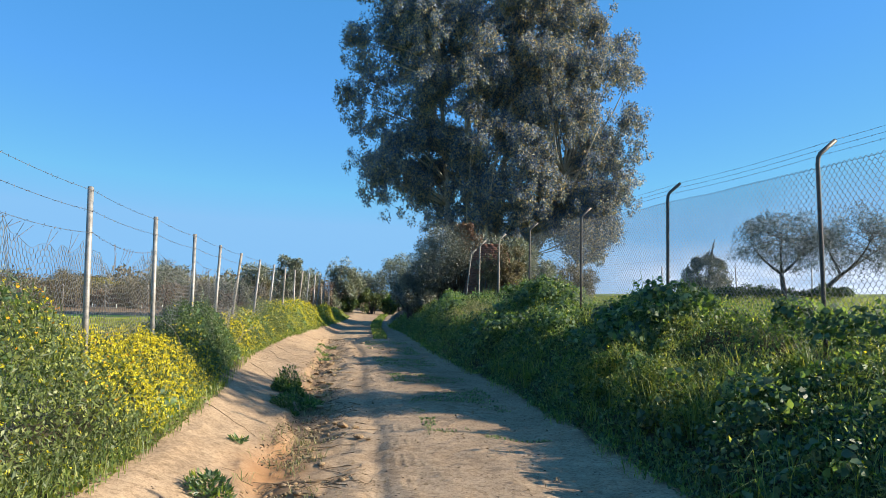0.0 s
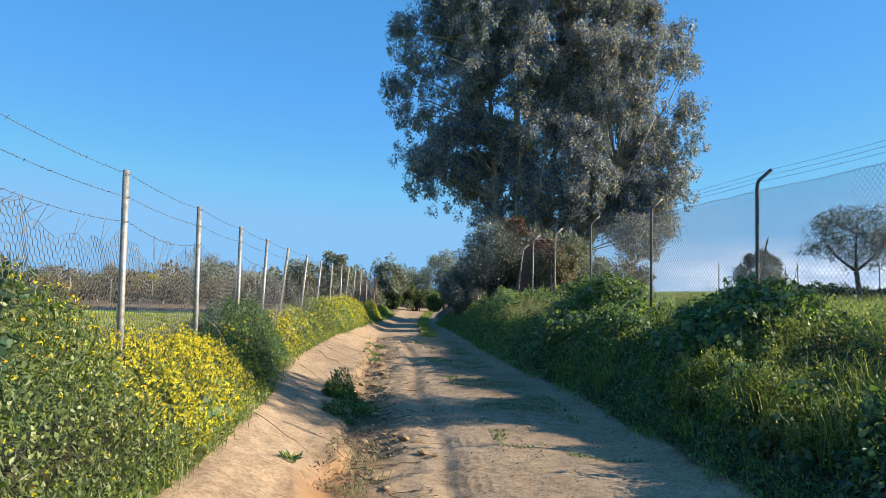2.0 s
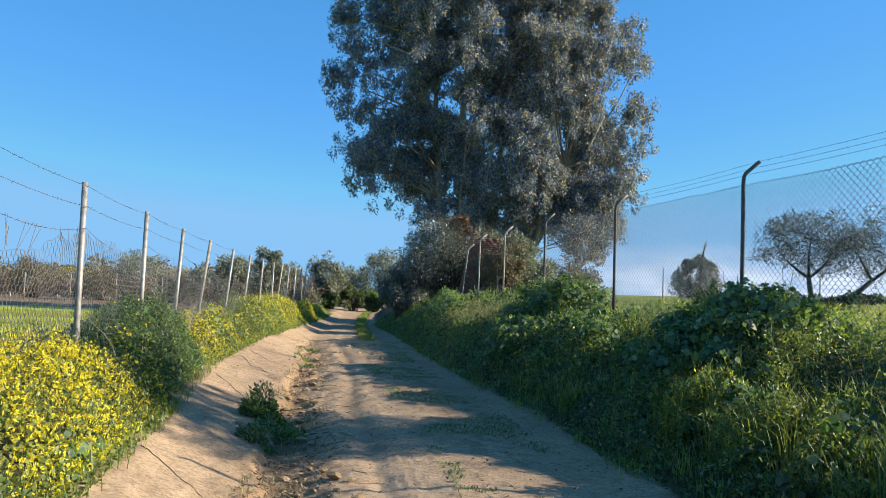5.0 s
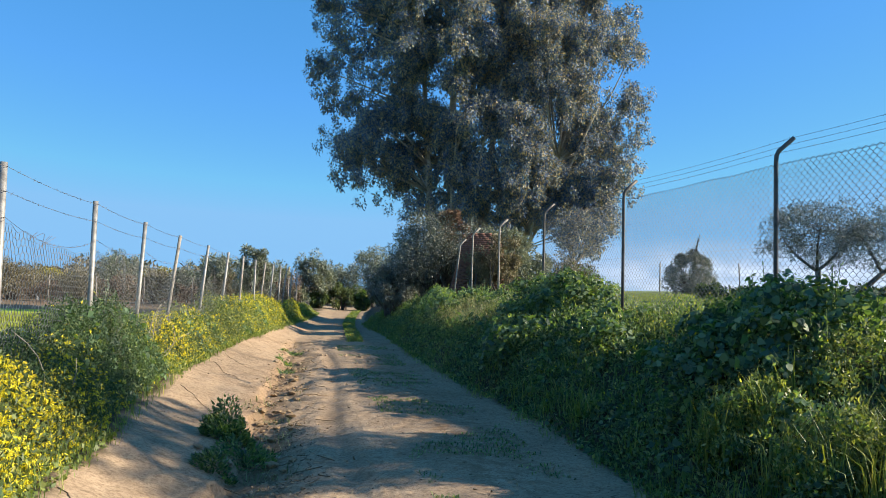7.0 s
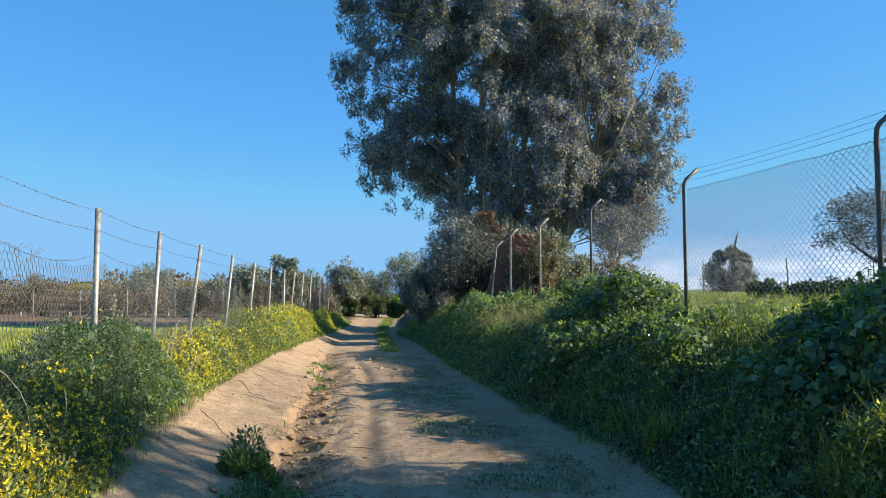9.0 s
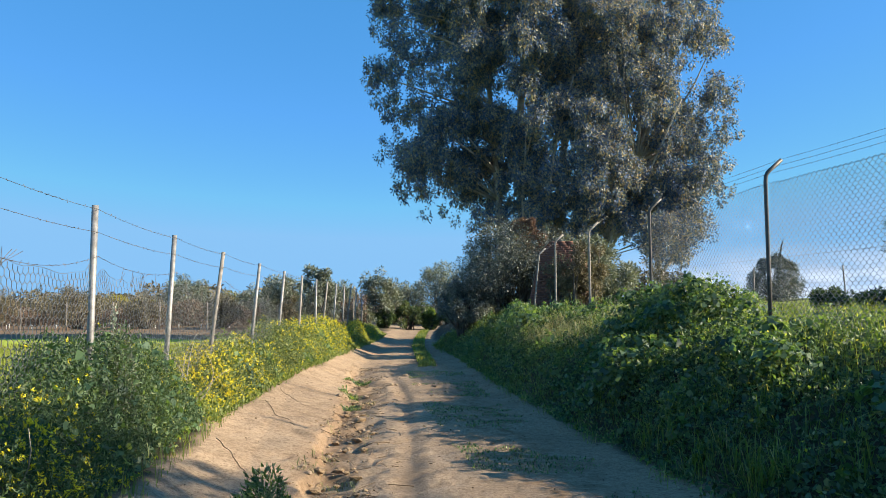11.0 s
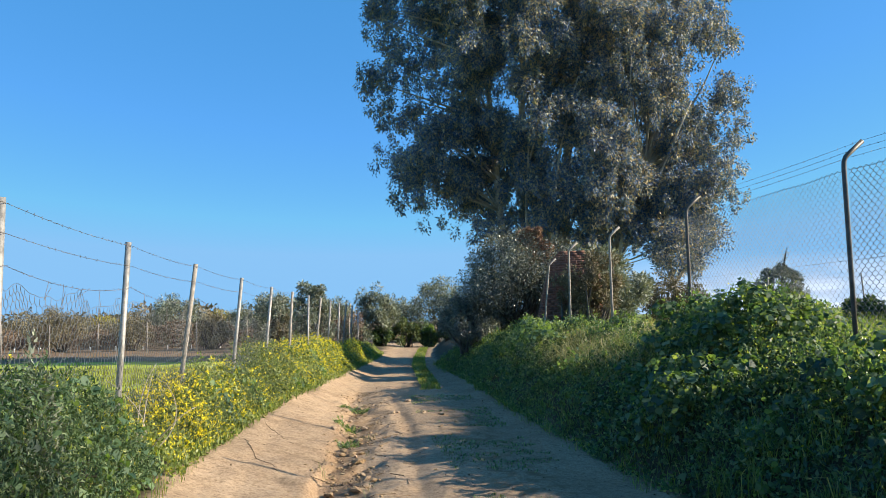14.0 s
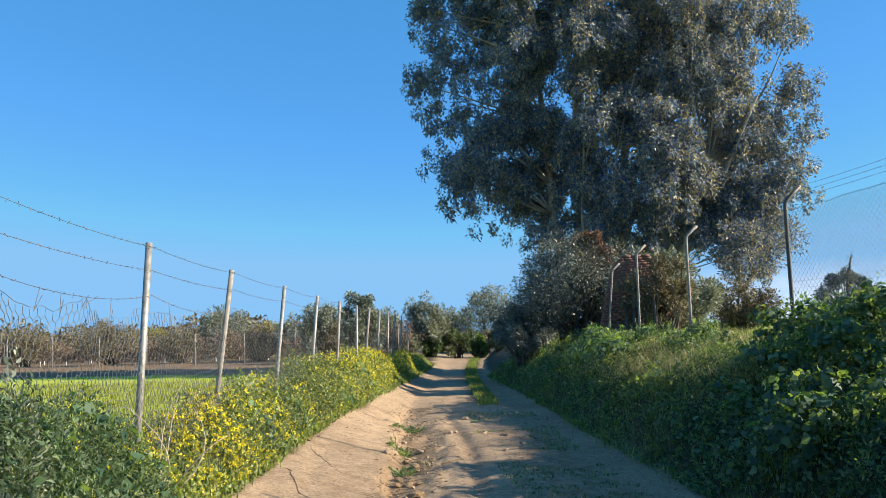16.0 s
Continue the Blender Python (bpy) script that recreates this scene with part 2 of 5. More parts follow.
M_LUSH = leaf_mat("lush pale weeds", [(0, (0.07, 0.108, 0.032)), (0.5, (0.16, 0.205, 0.058)), (0.9, (0.255, 0.29, 0.095)), (1, (0.37, 0.38, 0.16))], 0.45, 0.40, (1.6, 1.45, 0.45), 0.4)
M_FERNY = leaf_mat("feathery daisy leaves", [(0, (0.05, 0.08, 0.037)), (0.6, (0.105, 0.14, 0.065)), (1, (0.175, 0.205, 0.10))], 0.5, 0.35, (1.4, 1.3, 0.6), 0.35)
M_FLOWER = leaf_mat("yellow petals", [(0, (0.62, 0.52, 0.015)), (0.6, (0.74, 0.65, 0.025)), (1, (0.82, 0.75, 0.08))], 0.6, 0.35, (1.1, 1.0, 0.5))
M_MARIGOLD = leaf_mat("orange petals", [(0, (0.80, 0.33, 0.01)), (1, (0.85, 0.45, 0.02))], 0.6, 0.3, (1, 1, 0.5))
M_GRASS = leaf_mat("long grass blades", [(0, (0.08, 0.135, 0.04)), (0.6, (0.16, 0.225, 0.065)), (0.9, (0.25, 0.30, 0.10)), (1, (0.44, 0.40, 0.21))], 0.4, 0.5, (1.7, 1.5, 0.5), 0.4)
M_DRYGRASS = leaf_mat("dry grass", [(0, (0.12, 0.15, 0.06)), (0.5, (0.22, 0.22, 0.095)), (0.85, (0.36, 0.32, 0.16)), (1, (0.50, 0.44, 0.26))], 0.6, 0.35, (1.1, 1.1, 0.8))
M_CROP = leaf_mat("young cereal crop", [(0, (0.15, 0.165, 0.03)), (0.6, (0.22, 0.235, 0.045)), (1, (0.29, 0.29, 0.07))], 0.5, 0.4)
# crown's blue shade and haze put into dark stops, warm sunlight into light
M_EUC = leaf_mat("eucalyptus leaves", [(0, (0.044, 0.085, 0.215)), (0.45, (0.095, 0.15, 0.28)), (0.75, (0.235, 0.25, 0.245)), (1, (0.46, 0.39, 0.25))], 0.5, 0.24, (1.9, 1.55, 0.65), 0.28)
# paler twin of the olive leaf; far haze and sunlight put into it
M_FAROLIVE = leaf_mat("pale olive leaves", [(0, (0.10, 0.125, 0.115)), (0.6, (0.17, 0.195, 0.165)), (1, (0.28, 0.29, 0.235))], 0.5, 0.25, (1.3, 1.25, 0.6), 0.35)
# darker, bluer olive leaf: the field trees' shaded side put into its colour
M_OLIVE = leaf_mat("grey-green olive leaves", [(0, (0.05, 0.065, 0.075)), (0.6, (0.10, 0.115, 0.12)), (1, (0.20, 0.21, 0.20))], 0.42, 0.18, (1.2, 1.15, 0.7), 0.5)
M_OAK = leaf_mat("dark evergreen leaves", [(0, (0.06, 0.08, 0.09)), (0.6, (0.13, 0.15, 0.145)), (1, (0.25, 0.255, 0.215))], 0.42, 0.2, (1.5, 1.3, 0.6), 0.5)
M_RUSTLEAF = leaf_mat("withered russet leaves", [(0, (0.12, 0.07, 0.055)), (0.6, (0.205, 0.125, 0.09)), (1, (0.28, 0.20, 0.14))], 0.6, 0.2, (1.2, 1, 0.7))
M_VINE = leaf_mat("bare brown scrub", [(0, (0.10, 0.065, 0.05)), (0.6, (0.18, 0.12, 0.09)), (1, (0.27, 0.20, 0.14))], 0.7, 0.1, (1, 1, 0.8))
M_SCRUB = leaf_mat("dull hedge leaves", [(0, (0.085, 0.075, 0.05)), (0.6, (0.155, 0.13, 0.085)), (1, (0.25, 0.21, 0.13))], 0.6, 0.2, (1.1, 1.1, 0.6))
M_GORSE = leaf_mat("yellow-green scrub leaves", [(0, (0.15, 0.15, 0.03)), (0.6, (0.26, 0.23, 0.04)), (1, (0.38, 0.31, 0.05))], 0.6, 0.2, (1.1, 1.1, 0.6))
M_LITTER = leaf_mat("fallen dry leaves", [(0, (0.09, 0.055, 0.035)), (0.6, (0.18, 0.12, 0.07)), (1, (0.34, 0.25, 0.15))], 0.8, 0.0)


# ---- mesh helpers ----
def raw_mesh(name, verts, faces, mat, smooth=False):
    """A mesh from numpy arrays; faces all have the same number of corners."""
    verts, faces = np.asarray(verts, np.float32).reshape(-1, 3), np.asarray(faces, np.int32)
    me = bpy.data.meshes.new(name)
    n, k = faces.shape
    me.vertices.add(len(verts))
    me.vertices.foreach_set("co", verts.ravel())
    me.loops.add(n * k)
    me.loops.foreach_set("vertex_index", faces.ravel())
    me.polygons.add(n)
    me.polygons.foreach_set("loop_start", np.arange(0, n * k, k, dtype=np.int32))
    me.update(calc_edges=True)
    me.materials.append(mat)
    if smooth:
        me.polygons.foreach_set("use_smooth", np.ones(n, bool))
    return me


def thing(name, at=(0, 0, 0), label="", category="", group="", kind=""):
    ob = new(name)
    ob.location = at
    ob.empty_display_size = 0.2
    return tagged(ob, label, category, group, kind)


def under(ob, parent):
    ob.parent = parent
    top = Vector((0, 0, 0))
    p = parent
    while p is not None:
        top += p.location if p.type == 'EMPTY' else Vector((0, 0, 0))
        p = p.parent
    ob.matrix_parent_inverse = Matrix.Translation(-top)
    return ob


def part_raw(name, arrays, mat, parent, label="", smooth=False):
    """Links arrays (verts in world metres, faces) as one mesh under a thing."""
    ob = new(name, raw_mesh(name, arrays[0], arrays[1], mat, smooth))
    if label:
        ob["label"] = label
    return under(ob, parent)


def joined(sets):
    """Joins (verts, faces) pairs."""
    vs, fs, n = [], [], 0
    for v, f in sets:
        v = np.asarray(v, float).reshape(-1, 3)
        vs.append(v)
        fs.append(np.asarray(f) + n)
        n += len(v)
    return np.concatenate(vs), np.concatenate(fs)


def unit(v):
    return v / np.maximum(np.linalg.norm(v, axis=-1, keepdims=True), 1e-9)


def rods(a, b, r, sides=3):
    """A thin prism along each segment a-b."""
    a, b = np.asarray(a, float).reshape(-1, 3), np.asarray(b, float).reshape(-1, 3)
    d = unit(b - a)
    ref = np.where(np.abs(d[:, 2:3]) > 0.9, np.array([[1.0, 0, 0]]), np.array([[0, 0, 1.0]]))
    s = unit(np.cross(d, ref))
    u = np.cross(s, d)
    ang = np.arange(sides) * 2 * np.pi / sides
    ring = (np.cos(ang)[None, :, None] * s[:, None, :] + np.sin(ang)[None, :, None] * u[:, None, :]) * np.reshape(r, (-1, 1, 1))
    v = np.concatenate([a[:, None, :] + ring, b[:, None, :] + ring], 1)
    k = np.arange(sides)
    f = np.stack([k, (k + 1) % sides, (k + 1) % sides + sides, k + sides], 1)
    faces = (np.arange(len(a)) * 2 * sides)[:, None, None] + f[None]
    return v.reshape(-1, 3), faces.reshape(-1, 4)


def tube(pts, radii, sides=8):
    """A tapered tube along a polyline, closed at both ends by small quads' collapse."""
    pts = np.asarray(pts, float)
    n = len(pts)
    radii = np.broadcast_to(np.asarray(radii, float), (n,))
    d = unit(np.gradient(pts, axis=0))
    ref = np.array([0.31, 0.95, 0.05])
    s = unit(np.cross(d, ref))
    u = np.cross(s, d)
    ang = np.arange(sides) * 2 * np.pi / sides
    v = pts[:, None] + radii[:, None, None] * (np.cos(ang)[None, :, None] * s[:, None] + np.sin(ang)[None, :, None] * u[:, None])
    v = np.concatenate([pts[:1, None] + 0 * v[:1], v, pts[-1:, None] + 0 * v[:1]], 0)
    k = np.arange(sides)
    f = np.stack([k, (k + 1) % sides, (k + 1) % sides + sides, k + sides], 1)
    faces = (np.arange(n + 1) * sides)[:, None, None] + f[None]
    return v.reshape(-1, 3), faces.reshape(-1, 4)


def rand_dirs(n, up=0.0, flat=1.0):
    v = RNG.normal(size=(n, 3)) * (1, 1, flat)
    v[:, 2] += up
    return unit(v)


def blades(p, d, n, length, width, fold=0.15):
    """Leaf-shaped quads: base p, growing along d, facing n."""
    d = unit(d)
    s = unit(np.cross(d, n))
    n = np.cross(s, d)
    length, width = np.reshape(length, (-1, 1)) + 0 * d[:, :1], np.reshape(width, (-1, 1)) + 0 * d[:, :1]
    mid = p + d * length * 0.45 - n * length * fold
    v = np.stack([p, mid + s * width / 2, p + d * length, mid - s * width / 2], 1)
    return v.reshape(-1, 3), np.arange(len(p) * 4).reshape(-1, 4)


def slivers(p, d, n, length, width):
    """Narrow leaves of one triangle each."""
    d = unit(d)
    s = unit(np.cross(d, n))
    length, width = np.reshape(length, (-1, 1)), np.reshape(width, (-1, 1))
    v = np.stack([p, p + d * length * 0.45 + s * width, p + d * length], 1)
    return v.reshape(-1, 3), np.arange(len(p) * 3).reshape(-1, 3)


def spikes(p, length, width, lean=0.7):
    """Short blades of one triangle each."""
    n = len(p)
    ang = RNG.uniform(0, 2 * np.pi, n)
    side = np.stack([-np.sin(ang), np.cos(ang), 0 * ang], 1) * np.reshape(width, (-1, 1))
    tip = p + np.stack([np.cos(ang) * lean * 0.5, np.sin(ang) * lean * 0.5, 1 + 0 * ang], 1) * np.reshape(length, (-1, 1))
    return np.stack([p - side, p + side, tip], 1).reshape(-1, 3), np.arange(n * 3).reshape(-1, 3)


def round_leaves(p, n, r, lobes=7):
    """Cupped round leaves with a notched rim, one polygon each."""
    n = unit(n)
    ref = unit(RNG.normal(size=n.shape))
    s = unit(np.cross(n, ref))
    u = np.cross(s, n)
    ang = np.linspace(0.35, 2 * np.pi - 0.35, lobes)
    rad = np.where(np.arange(lobes) % 2 == 0, 1.0, 0.8)
    cx, sx = (np.cos(ang) * rad), (np.sin(ang) * rad)
    rr = np.reshape(r, (-1, 1, 1))
    dip = (0.3 * sx ** 2 - 0.4 * np.abs(cx))[None, :, None]
    v = p[:, None] + rr * (cx[None, :, None] * s[:, None] + sx[None, :, None] * u[:, None] - dip * n[:, None])
    return v.reshape(-1, 3), np.arange(len(p) * lobes).reshape(-1, lobes)


def grass_blades(p, length, width, lean=0.5, head=None):
    """Blades of two quads, bending over."""
    n = len(p)
    ang = RNG.uniform(0, 2 * np.pi, n)
    out = np.stack([np.cos(ang), np.sin(ang), 0 * ang], 1)
    side = np.stack([-np.sin(ang), np.cos(ang), 0 * ang], 1)
    length, width = np.reshape(length, (-1, 1)) * np.ones((n, 1)), np.reshape(width, (-1, 1)) * np.ones((n, 1))
    ln = RNG.uniform(0.2, 1, (n, 1)) * lean
    m = p + out * length * ln * 0.3 + np.array([0, 0, 1.0]) * length * 0.6
    t = p + out * length * ln + np.array([0, 0, 1.0]) * length * (1.0 - 0.45 * ln)
    v = np.stack([p - side * width / 2, p + side * width / 2, m + side * width * 0.4, m - side * width * 0.4, t + side * width * 0.06, t - side * width * 0.06], 1)
    f = np.array([[0, 1, 2, 3], [3, 2, 4, 5]])
    faces = (np.arange(n) * 6)[:, None, None] + f[None]
    return v.reshape(-1, 3), faces.reshape(-1, 4)


# ---- ground: one sheet to the horizon ----
def spaced(*runs):
    out = [np.arange(a, b, s) for a, b, s in runs]
    return np.concatenate(out)


def geo_run(a, b, n):
    return a + (b - a) * (np.linspace(0, 1, n) ** 3)


gx = np.concatenate([geo_run(-12, -1800, 26)[::-1], spaced((-11.6, -5.2, 0.4), (-5.2, -3.0, 0.08), (-3.0, 0.2, 0.03), (0.2, 2.6, 0.08), (2.6, 6, 0.2), (6, 12, 0.5)), geo_run(12, 1800, 26)])
gy = np.concatenate([geo_run(-6, -700, 12)[::-1], spaced((-5.5, 4, 0.5), (4, 17, 0.06), (17, 36, 0.13), (36, 70, 0.4)), geo_run(70, 2500, 26)])
GX, GY = np.meshgrid(gx, gy)
GZ = height(GX, GY)
nx, ny = len(gx), len(gy)
ii = (np.arange(ny - 1)[:, None] * nx + np.arange(nx - 1)[None]).ravel()
ground = new("ground", raw_mesh("ground", np.stack([GX, GY, GZ], -1), np.stack([ii, ii + 1, ii + nx + 1, ii + nx], 1), M_GROUND, True))
tagged(ground, "sandy rutted farm track between grassy banks and fields", "ground", kind="structure")
fx, fy = GX.ravel(), GY.ravel()
el, er, dg, fl, fr = edge_l(fy), edge_r(fy), ditch_x(fy), fence_l(fy), fence_r(fy)
wob = 0.12 * vnoise(fx, fy, 0.6, 21) + 0.06 * vnoise(fx, fy, 0.2, 22)
on_track = step01(-0.15, 0.1, fx - el + wob) * step01(0.15, -0.1, fx - er + wob) * step01(75, 66, fy)
mid_strip = bump_at(fx, 0.5 * (dg + 0.55 + er) + wob, 0.28) * step01(27.5, 29.5, fy + 3 * wob)
masks = {
    "track": on_track * (1 - 0.85 * np.clip(mid_strip * 1.3, 0, 1)),
    "litter": np.clip(1.0 * bump_at(fx, dg + 0.2, 0.3) * step01(27, 22, fy) + 1.1 * bump_at(fx, er - 1.15, 0.6) * step01(8, 13, fy) * step01(27, 22, fy), 0, 1),
    "clay": 0.65 * (bump_at(fy, 7.8, 1.7) + 0.3) * bump_at(fx, dg + 0.02, 0.2 + 0.1 * bump_at(fy, 7.8, 1.5)) * step01(28, 22, fy) * np.clip(0.5 + vnoise(fx, fy, 1.2, 30), 0, 1),
    # damp along the rut; shade on ditch floor and bank foot painted in
    "damp_and_shade": 0.55 * np.clip(bump_at(fx, dg + 1.0 + 0.3 * wob, 0.15) * step01(10.5, 12.5, fy) * step01(30, 22, fy) * (0.65 + 0.6 * vnoise(fx, fy, 1.1, 31)) + 0.95 * bump_at(fx, dg + 0.12 + wob, 0.17) * step01(9, 11, fy) * (0.75 + 0.5 * vnoise(fx, fy, 0.5, 37)) * step01(26, 20, fy) + 0.5 * step01(er - 1.3, er - 0.5, fx) * step01(9, 13, fy) * (0.8 + 0.4 * vnoise(fx, fy, 0.6, 35)), 0, 1),
    "crop": step01(-0.3, -1.2, fx - fl) * step01(39.4, 38.2, fy + 0.12 * fx + 0.8 * vnoise(fx, fy, 3.0, 36)),
    "turf": step01(-0.4, 1.2, fx - fr),
    "plough": step01(-0.3, -1.2, fx - fl) * step01(38.2, 39.4, fy + 0.12 * fx + 0.8 * vnoise(fx, fy, 3.0, 36)),
}
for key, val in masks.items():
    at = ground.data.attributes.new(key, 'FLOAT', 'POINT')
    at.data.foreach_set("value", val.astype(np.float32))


# ---- trees ----
def branch_path(a, b, bend=0.15, n=6):
    a, b = np.asarray(a, float), np.asarray(b, float)
    k = np.linspace(0, 1, n)[:, None]
    off = RNG.normal(size=(1, 3)) * np.linalg.norm(b - a) * bend
    return a + (b - a) * k + off * (k * (1 - k)) * np.array([[1, 1, 0.5]]) * 2


def clump_leaves(centres, radii, per, length, width, droop=0.0, squash=1.0, thin=False, lead=None):
    """Leaves round clump centres: most near the outside, pointing outward and, by droop, down."""
    n = len(centres) * per
    c = np.repeat(centres, per, 0)
    r = np.repeat(radii, per)[:, None]
    out = rand_dirs(n)
    p = c + out * r * RNG.uniform(0.15, 1, (n, 1)) ** 0.6 * np.array([[1, 1, squash]])
    d = unit(out * (1 - droop) + rand_dirs(n) * 0.7 + np.array([[0, 0, -2.2 * droop]]))
    nn = unit((out if lead is None else np.repeat(lead, per, 0) * 0.7 + out * 0.4) + rand_dirs(n) * 0.9 + np.array([[0, 0, 0.3]]))
    if thin:
        return slivers(p, d, nn, length * RNG.uniform(0.7, 1.3, n), width * RNG.uniform(0.7, 1.3, n))
    return blades(p, d, nn, length * RNG.uniform(0.7, 1.3, n), width * RNG.uniform(0.7, 1.3, n), 0.08)


def crown_points(n, centre, size, seed, hollow=0.35):
    """Clump centres filling an uneven ellipsoid."""
    pts = []
    while len(pts) < n:
        v = RNG.normal(size=3)
        v /= np.linalg.norm(v)
        k = RNG.uniform(hollow, 1.0) ** 0.7
        lump = 1 + 0.22 * float(vnoise(v[0] * 2 + seed, v[1] * 2 + v[2] * 2.3, 1.0, seed))
        pts.append(np.asarray(centre) + v * k * lump * np.asarray(size))
    return np.array(pts)


def small_tree(name, base, top, spread, leaves, mat, bark, label, category, group="", clumps=26, per=260, leaf=(0.11, 0.035), crown_from=0.35, lean=0.0, stems=1, fine=1.0):
    bx, by = base
    bz = float(height(bx, by)) - 0.05
    t = thing(name, (bx, by, bz), label, category, group)
    h = top - bz
    centre = np.array([bx + lean, by, bz + h * (crown_from + 1) / 2])
    size = np.array([spread, spread, h * (1 - crown_from) / 2 * 0.92])
    pts = crown_points(clumps, centre, size, int(bx * 10) % 37 + 3)
    wood = []
    for s in range(stems):
        a = np.array([bx + RNG.uniform(-0.2, 0.2) * (stems > 1), by + RNG.uniform(-0.2, 0.2) * (stems > 1), bz])
        fork = np.array([bx + lean * 0.55 + RNG.uniform(-0.3, 0.3), by + RNG.uniform(-0.2, 0.2), bz + h * max(crown_from, 0.22)])
        trunk = branch_path(a, fork, 0.12)
        wood.append(tube(trunk, np.linspace(0.05 * h ** 0.6, 0.035 * h ** 0.6, len(trunk)), 8))
        boughs = []
        for a3 in (0.3, 2.3, 4.4):
            end = centre + np.array([math.cos(a3 + s), math.sin(a3 + s), 0.25]) * size * 0.62
            bough = branch_path(fork, end, 0.14, 7)
            boughs.append(bough)
            wood.append(tube(bough, np.linspace(0.026 * h ** 0.6, 0.012, 7), 6))
        boughs = np.concatenate(boughs)
        for p in pts[s::stems]:
            q = boughs[np.argmin(np.linalg.norm(boughs - p, axis=1))]
            wood.append(tube(branch_path(q, p, 0.12, 4), np.linspace(0.014, 0.005, 4), 4))
    part_raw("trunk", joined(wood), bark, t, smooth=True)
    rad = RNG.uniform(0.30, 0.52, len(pts)) * spread * 0.62 * fine
    part_raw("crown", clump_leaves(pts, rad, per, leaf[0], leaf[1], 0.05), mat, t)
    return t


def eucalyptus():
    """Tall gum tree of several pale trunks with a hanging, ragged crown."""
    bx, by = 2.2, 43.0
    t = thing("eucalyptus_tree", (bx, by, float(height(bx, by))), "tall eucalyptus with pale multiple trunks and a ragged grey-green crown", "tree")
    z0 = float(height(bx, by)) - 0.2
    heads = [((0.6, 43, z0), (-0.6, 43.2, 19)), ((1.6, 43.4, z0), (2.6, 43, 24)), ((2.6, 42.8, z0), (1.3, 42.0, 21)), ((3.0, 43.2, z0), (5.0, 44, 20)), ((3.6, 42.6, z0), (8.2, 42.2, 12.5)), ((2.2, 44, z0), (4.0, 46.5, 20))]
    stems, marks = [], []
    for n, (a, b) in enumerate(heads):
        path = branch_path(a, b, 0.07, 14)
        part_raw("trunk", tube(path, np.linspace(0.22 if n != 4 else 0.2, 0.05, 14), 10), M_EUCBARK, t, smooth=True)
        stems.append(path)
        marks += [q for q in path[1:]] if n != 4 else [q for q in path[1:9]]
    front = []
    for a, b in (((2.6, 42, z0), (3.5, 40.2, 11.6)), ((3.4, 42, z0), (8.0, 40.0, 10.4)), ((1.6, 42, z0), (2.0, 40.2, 12.5)), ((4.4, 41.6, z0), (5.2, 40.4, 14.0))):
        path = branch_path(a, b, 0.07, 12) + RNG.normal(size=(12, 3)) * (0.025, 0.025, 0)
        part_raw("trunk", tube(path, np.linspace(0.08, 0.03, 12), 9), M_EUCBARK, t, smooth=True)
        front += list(path)
    front = np.array(front)
    marks = np.array(marks)
    zs = (4.0, 7.0, 9.5, 13.0, 18.0, 21.0, 24.0, 26.5)
    lo = (0.8, -3.7, -5.3, -6.2, -6.3, -5.0, -2.0, 1.3)
    hi = (9.4, 10.5, 11.0, 11.0, 11.0, 10.2, 8.2, 4.8)
    pts = [np.array(q) for q in ((2.0, 39.4, 14.2), (1.2, 39.8, 11.2), (4.2, 39.2, 9.6), (4.1, 39.2, 8.0), (4.5, 39.3, 6.6), (5.4, 39.8, 7.4), (9.8, 41.5, 13.5), (10.2, 42, 11.0), (9.7, 42, 9.0), (9.2, 41.6, 7.8), (8.6, 41.8, 9.6), (-5.2, 42.5, 12.4), (-4.9, 42, 15.6), (-3.9, 42, 8.3), (-3.6, 42, 7.2), (8.9, 41, 6.6), (5.6, 39.6, 12.2))]
    while len(pts) < 250:
        z = RNG.uniform(4.6, 19.2) if len(pts) < 205 else RNG.uniform(19.2, 26)
        a, b = np.interp(z, zs, lo), np.interp(z, zs, hi)
        ang, k = RNG.uniform(0, 2 * np.pi), RNG.uniform(0.1, 1) ** 0.5
        half = (b - a) / 2 - 0.9
        p = np.array([(a + b) / 2 + half * k * math.cos(ang), 43.2 + half * 0.6 * k * math.sin(ang), z])
        if np.min(np.linalg.norm(np.array(pts) - p, axis=1)) < 1.15:
            continue
        # the middle stands open over the stems
        if p[1] < 42.5 and 5.5 < z < 12.8 and 1.6 < p[0] < 7.0 and RNG.uniform() < 0.1:
            continue
        # low boughs on the sunny side stand back from the hanging plumes in front
        if p[1] < 40.8 and p[0] > 5.4 and z < 9.5:
            continue
        if p[0] > 5.8 and z < 9.5 and RNG.uniform() < 0.5:
            continue
        # a window of sky in the thin outer boughs
        if (p[0] + 2.4) ** 2 + (z - 13.2) ** 2 < 1.9:
            continue
        pts.append(p)
    # boughs that hang low in front of the stems
    for n in range(12):
        pts.append(np.array([RNG.uniform(6.6, 9.0), RNG.uniform(41.2, 42.6), RNG.uniform(4.6, 7.2)]))
    pts = np.array(pts)
    for p in pts:
        low = marks[marks[:, 2] < p[2] - 0.8]
        if len(low) == 0:
            low = marks[:4]
        q = low[np.argmin(np.linalg.norm((low - p) * (1, 1, 0.6), axis=1))]
        part_raw("limb", tube(branch_path(q, p, 0.1, 6), np.linspace(0.07 if p[2] > 8 else 0.03, 0.014, 6), 5), M_EUCBARK, t, smooth=True)
    # each bough carries a head of hanging tassels; the heads above are looser
    leaves = []
